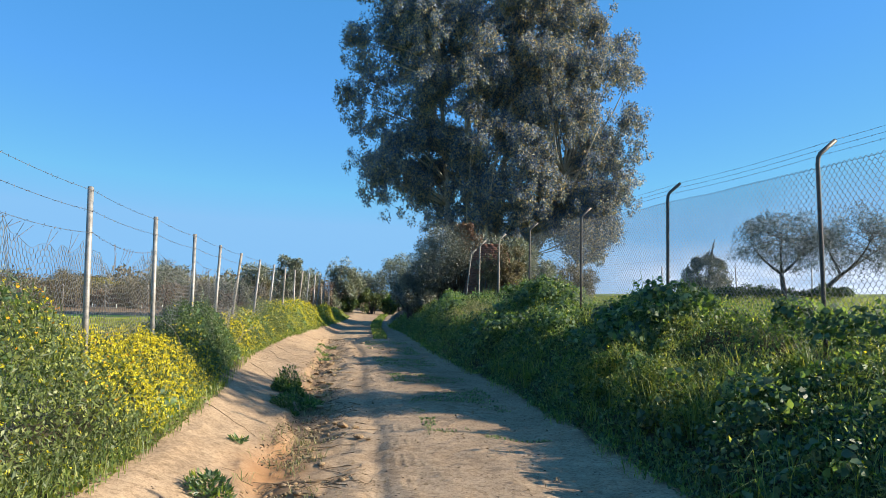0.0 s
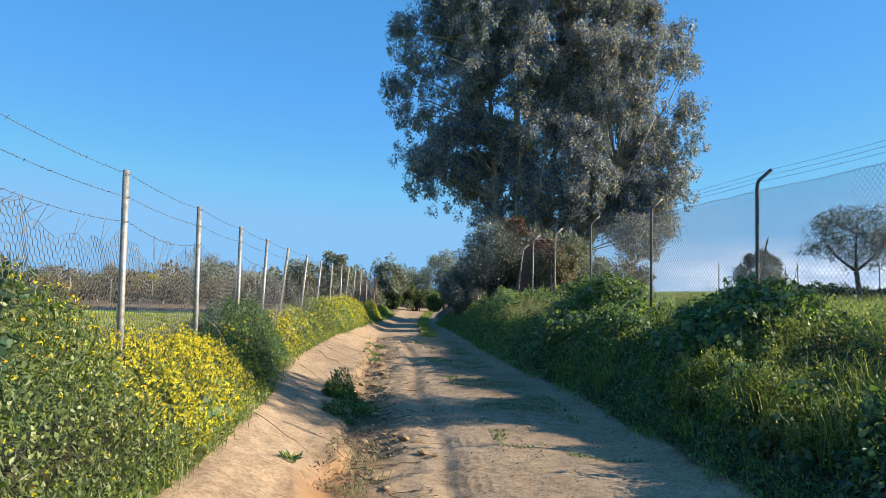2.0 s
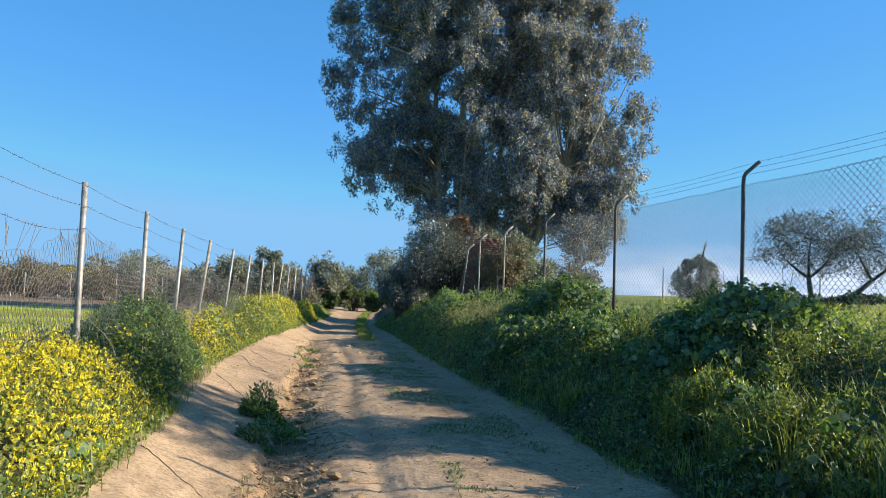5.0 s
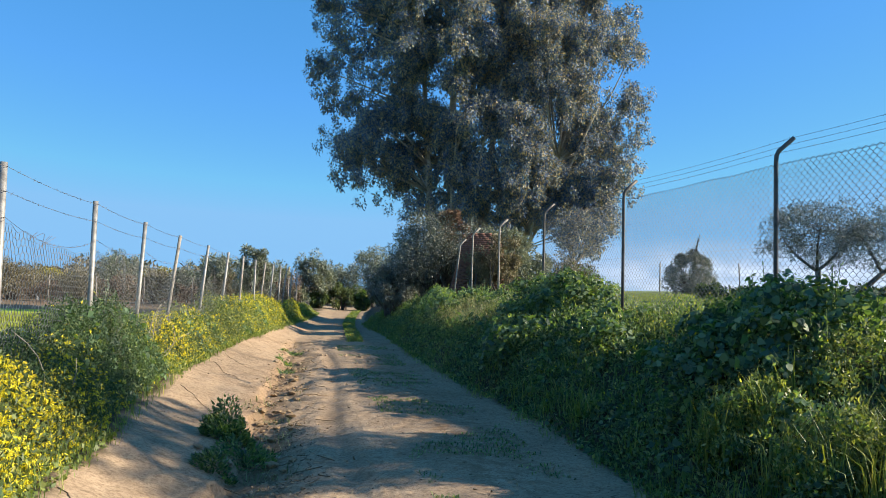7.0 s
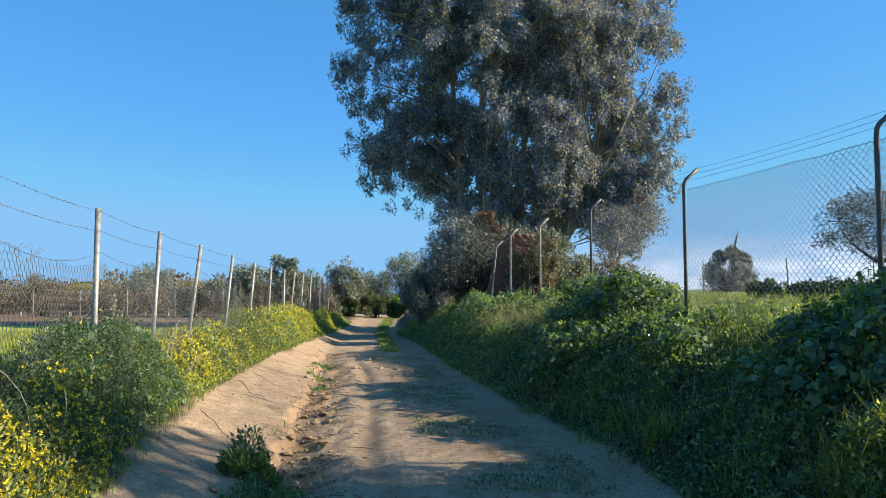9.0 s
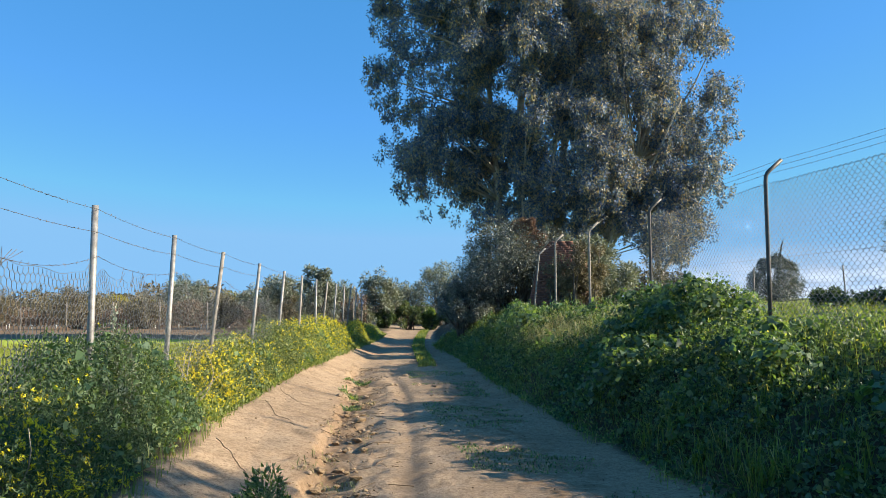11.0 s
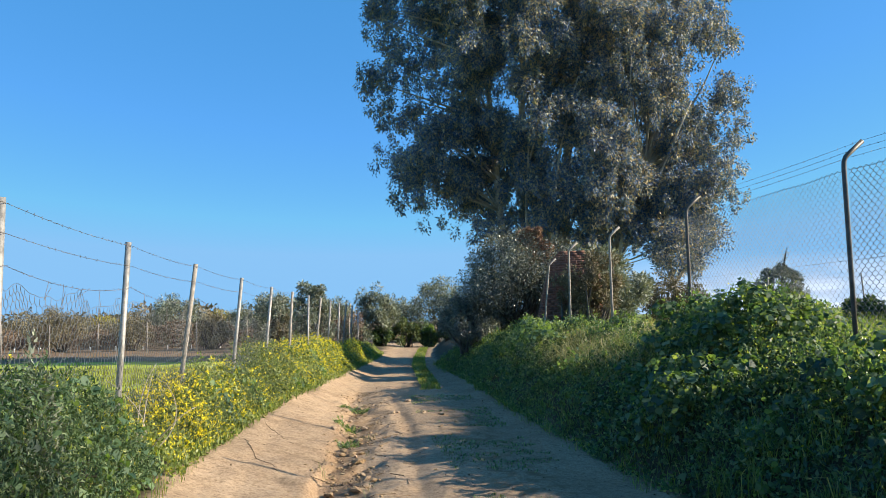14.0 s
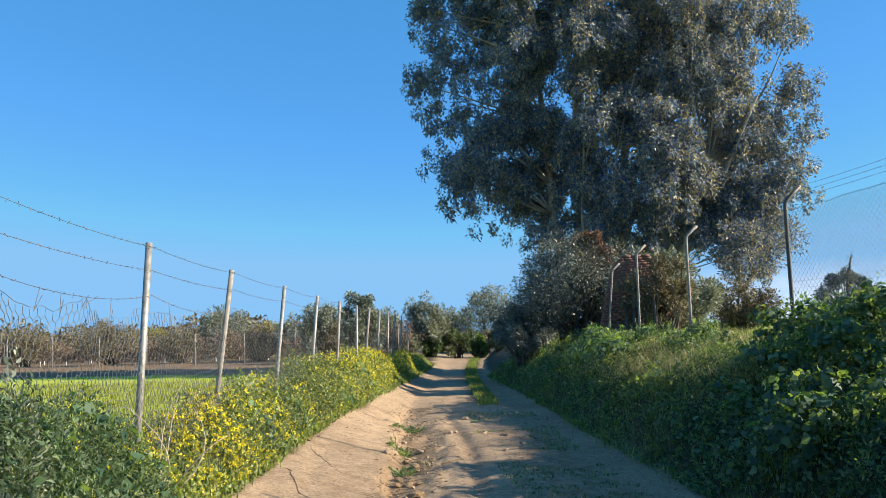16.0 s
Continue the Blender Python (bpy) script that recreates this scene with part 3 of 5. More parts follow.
    for seen, count, per, size in ((pts[:, 2] < 19.2, 30, 76, (0.14, 0.061)), (pts[:, 2] >= 19.2, 12, 60, (0.24, 0.10))):
        c = pts[seen]
        reach = np.repeat(RNG.uniform(0.7, 1.75, len(c)), count)[:, None]
        out = rand_dirs(len(c) * count, 0.2)
        tassels = np.repeat(c, count, 0) + out * reach * RNG.uniform(0.3, 1.0, (len(out), 1)) * (1, 1, 0.95)
        leaves.append(clump_leaves(tassels, RNG.uniform(0.17, 0.33, len(tassels)), per, size[0], size[1], 0.35, 1.5, True, out))
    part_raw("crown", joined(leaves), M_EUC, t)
    # older leaves deep inside
    n = 26000
    z = RNG.uniform(8.5, 20, n)
    a, b = np.interp(z, zs, lo), np.interp(z, zs, hi)
    ang, k = RNG.uniform(0, 2 * np.pi, n), RNG.uniform(0, 0.55, n) ** 0.5
    p = np.stack([(a + b) / 2 + (b - a) / 2 * k * np.cos(ang), 44.2 + (b - a) * 0.25 * k * np.sin(ang), z], 1)
    p = p[(p[:, 1] > 43.5) | (z > 13)]
    p = p[vnoise(p[:, 0], p[:, 2], 1.6, 15) > -0.1]
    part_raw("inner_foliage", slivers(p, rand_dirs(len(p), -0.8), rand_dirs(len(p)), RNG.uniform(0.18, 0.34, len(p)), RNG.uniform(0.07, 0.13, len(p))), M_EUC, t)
    return t


eucalyptus()


def evergreen_shrub(name, base, radius, top, mat, label, clumps, per, leaf, low=0.15):
    bx, by = base
    bz = float(height(bx, by))
    t = thing(name, (bx, by, bz), label, "shrub")
    c = np.array([bx, by, (bz + low + top) / 2])
    pts = crown_points(clumps, c, (radius * 0.86, radius * 0.86, (top - bz - low) * 0.5), int(by) % 11 + 2, 0.3)
    pts[:, 2] = np.maximum(pts[:, 2], bz + low)
    wood = [tube(branch_path((bx + RNG.uniform(-0.3, 0.3), by + RNG.uniform(-0.3, 0.3), bz - 0.1), p, 0.12, 5), np.linspace(0.06, 0.01, 5), 5) for p in pts[::2]]
    part_raw("branchwork", joined(wood), M_BARK, t, smooth=True)
    part_raw("foliage", clump_leaves(pts, RNG.uniform(0.35, 0.65, len(pts)) * radius * 0.42, per, leaf[0], leaf[1], 0.1), mat, t)
    return t


evergreen_shrub("evergreen_oak_shrub", (0.3, 36.2), 2.7, 5.0, M_OAK, "dense dark evergreen shrub overhanging the track", 90, 520, (0.085, 0.042))
evergreen_shrub("lentisk_shrub", (-1.2, 35.0), 1.25, 2.6, M_OAK, "low dark evergreen shrub at the track's edge", 40, 380, (0.08, 0.04))
evergreen_shrub("russet_shrub", (1.05, 35.9), 0.75, 4.95, M_RUSTLEAF, "withered russet-brown shrub behind the fence", 30, 330, (0.08, 0.035), 2.2)
evergreen_shrub("ruin_shrub", (2.5, 31.6), 0.95, 3.8, M_SCRUB, "brownish half-bare shrub growing against the brick ruin", 40, 200, (0.10, 0.035))
evergreen_shrub("ruin_shrub", (1.75, 31.6), 0.7, 3.3, M_SCRUB, "brownish half-bare shrub growing against the brick ruin", 22, 120, (0.09, 0.03))
evergreen_shrub("olive_shrub", (3.4, 35.8), 1.7, 4.1, M_FAROLIVE, "grey-green sucker shrub behind the fence", 56, 330, (0.15, 0.045))
evergreen_shrub("sucker_shrub", (6.0, 37.8), 1.5, 3.1, M_SCRUB, "brownish half-bare sucker shrub under the tall tree", 40, 170, (0.13, 0.04))
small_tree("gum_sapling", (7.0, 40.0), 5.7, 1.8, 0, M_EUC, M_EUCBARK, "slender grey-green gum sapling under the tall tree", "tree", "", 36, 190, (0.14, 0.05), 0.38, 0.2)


def field_tree():
    """Dark bush that tapers from a wide foot to bare twigs at the top."""
    bx, by = 30.4, 90.0
    bz = float(height(bx, by)) - 0.1
    t = thing("field_tree", (bx, by, bz), "dark pointed bushy tree on the rise", "tree")
    k = RNG.uniform(0, 1, 90) ** 1.1
    a = RNG.uniform(0, 6.28, 90)
    r = 2.9 * np.sqrt(1 - k * k) * RNG.uniform(0.2, 1.1, 90) ** 0.6
    pts = np.stack([bx + r * np.cos(a), by + r * np.sin(a), bz + 0.3 + 4.3 * k], 1)
    wood = [tube(branch_path((bx, by, bz), p, 0.1, 5), np.linspace(0.1, 0.02, 5), 5) for p in pts[::2]]
    crest = []
    for n in range(5):
        limb = branch_path((bx + 0.2, by, bz + 2.8), (bx + 0.5 + RNG.normal() * 0.6, by + RNG.normal() * 0.4, bz + RNG.uniform(5.0, 6.5)), 0.22, 7)
        wood.append(tube(limb, np.linspace(0.11, 0.05, 7), 5))
        crest += [limb[4] + RNG.normal(size=3) * 0.12, limb[5] + RNG.normal(size=3) * 0.12, limb[6]]
    part_raw("branchwork", joined(wood), M_BARK, t, smooth=True)
    part_raw("crown", joined([clump_leaves(pts, 0.8 - 0.4 * k, 130, 0.24, 0.09, 0.05), clump_leaves(np.array(crest), np.full(len(crest), 0.25), 12, 0.2, 0.08, 0.05)]), M_OAK, t)


small_tree("olive_tree", (12.45, 28.4), 4.85, 1.75, 0, M_OLIVE, M_BARK, "wide grey-green olive tree with a dark trunk in the field", "tree", "olive trees in the field", 74, 170, (0.08, 0.028), 0.33, -0.25, fine=0.72)
small_tree("olive_tree", (13.0, 28.6), 5.0, 2.4, 0, M_OLIVE, M_BARK, "leaning grey-green olive tree in the field", "tree", "olive trees in the field", 80, 180, (0.08, 0.028), 0.32, 2.4, fine=0.72)
field_tree()
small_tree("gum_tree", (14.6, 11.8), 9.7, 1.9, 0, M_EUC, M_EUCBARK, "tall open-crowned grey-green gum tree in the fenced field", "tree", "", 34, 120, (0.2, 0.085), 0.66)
for bx, by, top, sp, c0 in ((-9.9, 51.6, 4.1, 1.2, 0.2), (-7.3, 60, 4.3, 1.4, 0.15), (-13.3, 56, 3.9, 1.5, 0.2), (-22.5, 64, 4.1, 1.9, 0.2), (-3.7, 69, 5.4, 2.0, 0.15), (-6.2, 72, 3.7, 2.0, 0.1), (-11.4, 64, 3.5, 1.7, 0.2), (-0.6, 72, 4.2, 2.2, 0.1), (-17, 64, 3.2, 1.7, 0.1)):
    small_tree("olive_tree", (bx, by), top, sp, 0, M_FAROLIVE, M_BARK, "grey-green olive tree at the end of the track", "tree", "olive trees along the track", 60, 130, (0.18, 0.07), 0.02, 0.0, 2)


# ---- fences ----
def sag_line(pts, sag, per=14):
    out = []
    for n in range(len(pts) - 1):
        a, b = np.asarray(pts[n], float), np.asarray(pts[n + 1], float)
        k = np.linspace(0, 1, per, endpoint=False)[:, None]
        s = sag[n] if np.ndim(sag) else sag
        q = a + (b - a) * k
        q[:, 2] -= (4 * s * k * (1 - k))[:, 0]
        out.append(q)
    return np.concatenate(out + [np.asarray(pts[-1:], float)])


def barbed(line, r=0.0022):
    sets = [rods(line[:-1], line[1:], r)]
    seg = np.linalg.norm(np.diff(line, axis=0), axis=1)
    cum = np.concatenate([[0], np.cumsum(seg)])
    at = np.arange(0.05, cum[-1], 0.13)
    p = np.stack([np.interp(at, cum, line[:, k]) for k in range(3)], 1)
    d = rand_dirs(len(p)) * 0.017
    sets.append(rods(p - d, p + d, r * 0.9))
    return joined(sets)


def net(corner, across, high, pitch, r=0.0016):
    """Diamond netting: corner(s, v) gives the place at s along the bay and v up it, both 0 to 1."""
    ncol, nrow = max(int(across / pitch), 2), max(int(high / pitch), 2)
    i, j = np.meshgrid(np.arange(ncol), np.arange(nrow))
    i, j = i.ravel(), j.ravel()
    odd = (i + j) % 2
    a = corner((i) / ncol, np.where(odd == 0, j, j + 1) / nrow)
    b = corner((i + 1) / ncol, np.where(odd == 0, j + 1, j) / nrow)
    return rods(a, b, r)


def hex_net(corner, across, high, cell, r):
    """Six-sided wire netting over a bay."""
    ncol, nrow = int(across / (cell * 0.5)), int(high / (cell * 0.9))
    i, j = [q.ravel() for q in np.meshgrid(np.arange(ncol), np.arange(nrow))]

    def spot(a, b):
        return corner(a / ncol, np.clip((b + np.where((a + b) % 2 == 0, 0.19, -0.19)) / nrow, 0, 1))
    up = (i + j) % 2 == 0
    return joined([rods(spot(i, j), spot(i + 1, j), r), rods(spot(i[up], j[up]), spot(i[up], j[up] + 1), r * 1.25)])


def chain_net(corner, across, high, pitch, r):
    """Chain-link: bent wires that hook into each other, with open loops along the top."""
    ncol, nrow = int(across / pitch), int(high / (pitch * 0.9))

    def spot(a, b):
        return corner(a / ncol, np.maximum(b + np.where((a + b) % 2 == 0, 0.35, -0.35), 0) / nrow)
    i, j = [q.ravel() for q in np.meshgrid(np.arange(ncol), np.arange(nrow))]
    up = (i + j) % 2 == 0
    return joined([rods(spot(i, j), spot(i + 1, j), r), rods(spot(i[up & (j < nrow - 1)], j[up & (j < nrow - 1)]), spot(i[up & (j < nrow - 1)], j[up & (j < nrow - 1)] + 1), r * 1.3)])


def field_fence():
    """Old wire fence on the field side: thin steel posts, three strands, netting slumped from its ties."""
    f = thing("wire_fence", (-4.0, 10.86, 0.4), "old wire fence with thin grey posts and slumped netting", "fence")
    posts = []
    ys = [2.4, 5.2, 8.02, 10.86, 13.63, 16.35, 19.0, 21.83, 24.6, 27.3, 30.1, 32.9, 35.6, 38.4, 41.2, 44, 47]
    for n, y in enumerate(ys):
        x = float(fence_l(y))
        b = np.array([x, y, float(height(x, y)) - 0.25])
        top = np.array([x, y, 2.68 - 0.012 * (y - 8) if y < 24 else 2.48])
        lean = {4: 0.03, 5: 0.13, 6: 0.3, 7: 0.24, 8: 0.22, 9: 0.14, 10: 0.05, 11: 0.25, 12: 0.18, 13: 0.1, 14: 0.26, 15: 0.15}.get(n, 0.0)
        b[0] -= lean
        part_raw("post", tube([b, b + (top - b) * 0.5, top], (0.031, 0.031, 0.03), 10), M_GALV if n not in (6, 9, 11) else M_WOODPOST, f, smooth=True)
        posts.append((b, top))
    tops = np.array([t for _, t in posts])
    for k, drop in enumerate((0.04, 0.25, 0.47)):
        line = tops + (0.035, 0, -drop)
        sag = 0.03 if k < 2 else [0.06, 0.05, 0.1, 0.16, 0.09, 0.1, 0.14, 0.1, 0.1, 0.1, 0.1, 0.1, 0.1, 0.1, 0.1, 0.1]
        part_raw("barbed_wire", barbed(sag_line(line, sag)), M_RUSTWIRE, f)
    for n in range(len(ys) - 1):
        a, b = posts[n][1], posts[n + 1][1]
        seed = n + 3
        dips = (0.10, 0.45, 0.22, 0.16, 0.07, 0.12, 0.15, 0.2)[min(n, 7)]
        rise = (2.5, 2.45, 2.02, 2.12, 2.08, 1.98, 1.9, 1.85, 1.8)[min(n, 8)], (2.45, 2.1, 2.12, 2.02, 1.94, 1.9, 1.85, 1.8, 1.8)[min(n, 8)]

        def corner(s, v, a=a, b=b, seed=seed, rise=rise, dips=dips):
            s, v = np.asarray(s, float), np.asarray(v, float)
            x, y = a[0] + (b[0] - a[0]) * s, a[1] + (b[1] - a[1]) * s
            base = height(x, y) + 0.04
            top = rise[0] + (rise[1] - rise[0]) * s - dips * 4 * s * (1 - s) * 0.55 + 0.10 * vnoise(s * 6, s * 0 + seed, 1, seed) + 0.05 * vnoise(s * 19, s * 0 + seed, 1, seed + 9)
            sway = vnoise(s * 4, v * 3, 1.0, seed) * 0.035 * (0.3 + v)
            w = vnoise(s * 7, v * 6, 1.0, seed + 40) * 0.055 * v ** 2
            return np.stack([x + sway - 0.03, y + w, base + (top - base) * (v ** 1.15 + 0.6 * v * w)], -1)
        wide = float(np.linalg.norm(b - a))
        pitch = 0.05 if n < 8 else 0.09
        hem = np.linspace(0, 1, int(wide / pitch) + 1)
        part_raw("netting", joined([hex_net(corner, wide, 2.25 if n < 2 else 1.9, 0.078, 0.0028 if n < 4 else 0.0023) if n < 6 else net(corner, wide, 1.85, pitch, 0.0014 if n < 8 else 0.001), rods(corner(hem[:-1], 1.0 + 0 * hem[1:]), corner(hem[1:], 1.0 + 0 * hem[1:]), 0.0024)]), M_WIRE, f)
        # loose tie wires between the lowest strand and the net
        if n < 9:
            for s in np.sort(RNG.uniform(0.12, 0.92, (4, 5, 7, 3, 4, 3, 3, 3, 3)[n])):
                if RNG.uniform() < 0.45:
                    # a tie that has come off hangs in a loop
                    wire = a + (b - a) * s + (0.035, 0, -0.47 - 0.3 * s * (1 - s))
                    drop = RNG.uniform(0.12, 0.3)
                    low = wire + (RNG.normal() * 0.02, RNG.normal() * 0.04, -drop)
                    part_raw("tie_wire", rods([wire, low], [low, wire + (0, 0.03, -drop * 0.35)], 0.0024), M_RUSTWIRE, f)
                    continue
                top_p = a + (b - a) * s + (0.035, 0, -0.47 - 0.3 * s * (1 - s))
                foot = corner(s + RNG.uniform(-0.04, 0.04), 0.97)
                back = top_p + (b - a) * RNG.uniform(0.05, 0.09)
                part_raw("tie_wire", rods([top_p, foot], [foot, back], 0.0024), M_RUSTWIRE, f)
    return f


field_fence()


def chain_fence():
    """Tall chain-link fence on the bank: posts with cranked tops and three barbed strands."""
    f = thing("chain_link_fence", (3.77, 13.15, 1.3), "tall chain-link fence on cranked posts with barbed wire", "fence")
    ys = [1.8, 5.6, 9.4, 13.15, 17.0, 20.75, 24.7, 27.85, 31.0]
    lean = [0, 0.0, -0.08, 0.0, 0.0, 0.0, 0.0, 0.02, 0.22]
    bends, tips = [], []
    for n, y in enumerate(ys):
        x = float(fence_r(y))
        g = float(height(x, y))
        bend = np.array([x + lean[n], y, 3.30 if n < 8 else 3.15])
        foot = np.array([x, y, g - 0.3])
        tip = bend + (0.215, 0.0, 0.25)
        elbow = bend + (0.03, 0, 0.085)
        part_raw("post", tube([foot, (foot + bend) / 2, bend - (0, 0, 0.05), bend + (0.006, 0, 0.03), elbow, tip], (0.026,) * 6, 10), M_RUSTPOST if n < 6 else M_WOODPOST, f, smooth=True)
        bends.append(bend)
        tips.append(tip)
    bends, tips = np.array(bends), np.array(tips)
    for k in (0.18, 0.55, 0.93):
        part_raw("barbed_wire", barbed(sag_line(bends + (tips - bends) * k + (0, 0, 0.02), 0.025), 0.002), M_RUSTWIRE, f)
    for n in range(len(ys) - 1):
        a, b = bends[n], bends[n + 1]

        def corner(s, v, a=a, b=b, n=n):
            s, v = np.asarray(s, float), np.asarray(v, float)
            x, y = a[0] + (b[0] - a[0]) * s, a[1] + (b[1] - a[1]) * s
            base = height(x, y) + 0.03
            top = a[2] + (b[2] - a[2]) * s - 0.03 - 0.06 * s * (1 - s) + 0.012 * vnoise(s * 9, s * 0, 1, n)
            return np.stack([x + 0.03 + 0.02 * vnoise(s * 3, v * 2, 1, n), y, base + (top - base) * v], -1)
        if n > 4:
            continue
        part_raw("netting", chain_net(corner, float(np.linalg.norm(b - a)), 2.0, 0.048, (0.0036, 0.0036, 0.0036, 0.0036, 0.0026)[n]), M_WIRE, f)
        edge = corner(np.linspace(0, 1, 20), np.full(20, 0.975))
        part_raw("top_wire", rods(edge[:-1], edge[1:], 0.002), M_WIRE, f)
        middle = np.stack([a + (b - a) * q for q in np.linspace(0, 1, 20)]) - (-0.035, 0, 1.05)
        part_raw("tension_wire", rods(middle[:-1], middle[1:], 0.0025), M_WIRE, f)
    return f


chain_fence()


def stake_fence(label, start, end, count, top, strands):
    f = thing("stake_fence", (*start, float(height(*start))), label, "fence")
    pts = []
    for n in range(count):
        x, y = np.array(start) + (np.array(end) - np.array(start)) * n / (count - 1)
        z = float(height(x, y))
        tp = np.array([x + RNG.uniform(-0.06, 0.06), y, z + top * RNG.uniform(0.92, 1.05)])
        part_raw("stake", tube([(x, y, z - 0.2), (x, y, z + top / 2), tp], (0.035,) * 3, 6), M_WOODPOST, f, smooth=True)
        pts.append(tp)
    for k in strands:
        line = np.array(pts) - (0, 0, k)
        part_raw("wire", rods(line[:-1], line[1:], 0.004), M_WIRE, f)


stake_fence("far wire fence on thin grey stakes before the hedge", (-46, 54.0), (-8.0, 52.0), 14, 1.75, (0.1, 0.6))
stake_fence("thin stake fence across the grassy field", (4.5, 47), (34, 44), 8, 1.9, (0.15, 0.8))


# ---- brick ruin behind the fence ----
def brick_ruin():
    x0, y0 = 1.42, 32.6
    z0 = float(height(x0, y0)) - 0.1
    t = thing("brick_ruin", (x0, y0, z0), "ruined red-brown brick pier overgrown by shrubs", "ruin")
    h = 3.75 - z0
    core = np.array([[-0.58, -0.331, 0], [1.6, -0.331, 0], [1.6, 0.3, 0], [-0.62, 0.3, 0], [0.05, -0.2845, h * 0.93], [1.0, -0.2845, h * 0.93], [1.0, 0.22, h * 0.93], [0.05, 0.22, h * 0.93]]) + (x0, y0, z0)
    core[:, 1] -= 0.14 * (core[:, 0] - x0)
    part_raw("core", (core, [[0, 1, 5, 4], [1, 2, 6, 5], [2, 3, 7, 6], [3, 0, 4, 7], [4, 5, 6, 7], [3, 2, 1, 0]]), M_MORTAR, t)
    box = np.array([[x, y, z] for z in (0, 1) for x, y in ((0, 0), (1, 0), (1, 1), (0, 1))], float)
    bf = np.array([[0, 1, 5, 4], [1, 2, 6, 5], [2, 3, 7, 6], [3, 0, 4, 7], [4, 5, 6, 7], [3, 2, 1, 0]])
    rows = []
    z, n = 0.0, 0
    while z < h - 0.06:
        k = z / h
        left, right = -0.62 + 0.62 * k ** 1.1 + 0.25 * max(k - 0.85, 0) / 0.15, 1.7 - 0.5 * k - 0.4 * max(k - 0.85, 0) / 0.15
        x = left - (0.13 if n % 2 else 0)
        while x < right:
            a, b = max(x, left), min(x + 0.25, right)
            if b - a > 0.05:
                jy = RNG.uniform(-0.0015, 0.0015)
                rows.append(((box * (b - a - 0.005, 0.66 - 0.1 * k, 0.069)) + (x0 + a, y0 - 0.335 + 0.05 * k + jy, z0 + z), bf))
            x += 0.26
        z += 0.074
        n += 1
    courses = joined(rows)
    courses[0][:, 1] -= 0.14 * (courses[0][:, 0] - x0)
    ob = part_raw("bricks", courses, M_BRICK, t)
    ob["kind"] = "stuff"


brick_ruin()


# ---- plants in masses ----
def scatter(n, y0, y1, left_of, right_of, power=1.0):
    """Random places between two lines along y; denser towards y0 by power."""
    y = y0 + (y1 - y0) * RNG.uniform(0, 1, n) ** power
    a, b = left_of(y), right_of(y)
    return a + (b - a) * RNG.uniform(0, 1, n), y


def stuff(name, arrays, mat, label, category):
    return tagged(new(name, raw_mesh(name, arrays[0], arrays[1], mat)), label, category, kind="stuff")


def mound(x, y, cx, cy, rx, ry, h):
    return h * np.clip(1 - ((x - cx) / rx) ** 2 - ((y - cy) / ry) ** 2, 0, 1) ** 0.5


def left_cover(x, y):
    """Height of the weeds on the low bank."""
    u = step01(-0.05, 0.55, edge_l(y) - x)
    back = step01(0.3, 1.4, edge_l(y) - x)
    base = u * (0.46 + 0.16 * back + 0.14 * vnoise(x, y, 1.1, 51) + 0.09 * vnoise(x, y, 0.35, 52))
    base = base + u * 0.28 * step01(18, 24, y) * step01(40, 33, y)
    hill = np.maximum(mound(x, y, -4.15, 14.0, 1.05, 2.4, 1.1) * (0.9 + 0.25 * vnoise(x, y, 0.7, 53)), mound(x, y, -3.7, 6.0, 1.0, 1.6, 1.25))
    hill = np.maximum(hill, mound(x, y, -5.4, 38.5, 0.8, 1.6, 1.0))
    return np.maximum(np.maximum(base, u * hill) + 0.6 * u * lumps(x, y), 0.03)


def right_cover(x, y):
    """Height of the weeds on the high bank."""
    u = step01(-0.15, 0.5, x - edge_r(y))
    base = u * (0.24 + 0.14 * vnoise(x, y, 1.2, 61) + 0.15 * vnoise(x, y, 0.38, 62))
    base = base * (1 - 0.55 * bump_at(y, 14.9, 1.5) * step01(0.8, 1.4, x - edge_r(y)))
    base = base * (1 - 0.6 * bump_at(y, 22.4, 1.9) * step01(0.7, 1.3, x - edge_r(y)))
    hill = np.maximum(np.maximum(mound(x, y, 2.5, 18.4, 1.0, 1.1, 0.78), mound(x, y, 2.05, 19.7, 0.8, 0.9, 0.72)), mound(x, y, 3.1, 11.8, 1.2, 1.6, 0.7))
    hill = np.maximum(hill, mound(x, y, 1.9, 15.0, 0.7, 1.0, 0.5))
    hill = np.maximum(hill, np.maximum(mound(x, y, 0.1, 27.0, 0.8, 2.6, 0.75), mound(x, y, 1.3, 16.6, 0.55, 0.7, 0.5)))
    hill = np.maximum(hill, np.maximum(np.maximum(mound(x, y, 2.7, 7.4, 0.45, 0.6, 0.5), mound(x, y, 2.5, 8.4, 0.45, 0.5, 0.55)), np.maximum(mound(x, y, 2.4, 9.4, 0.4, 0.5, 0.55), mound(x, y, 3.0, 8.9, 0.45, 0.5, 0.45))))
    foot = mound(x, y, 1.0, 17.2, 0.5, 0.7, 0.75) * step01(-0.1, 0.2, x - edge_r(y))
    hill = np.maximum(hill, mound(x, y, 4.75, 9.2, 0.9, 2.2, 0.54))
    low = 1 - 0.5 * bump_at(y, 8.9, 1.7) * step01(1.0, 1.8, x - edge_r(y))
    return np.maximum(np.maximum(np.maximum(base * low, foot), hill * step01(0.2, 0.8, x - edge_r(y))) + u * 1.6 * lumps(x, y), 0.04)


def grassy(x, y):
    """The stretch of the high bank where grass and small weeds take the place of mallow."""
    return (y > 7.4) & (y < 10.7) & (x < edge_r(y) + 1.6)


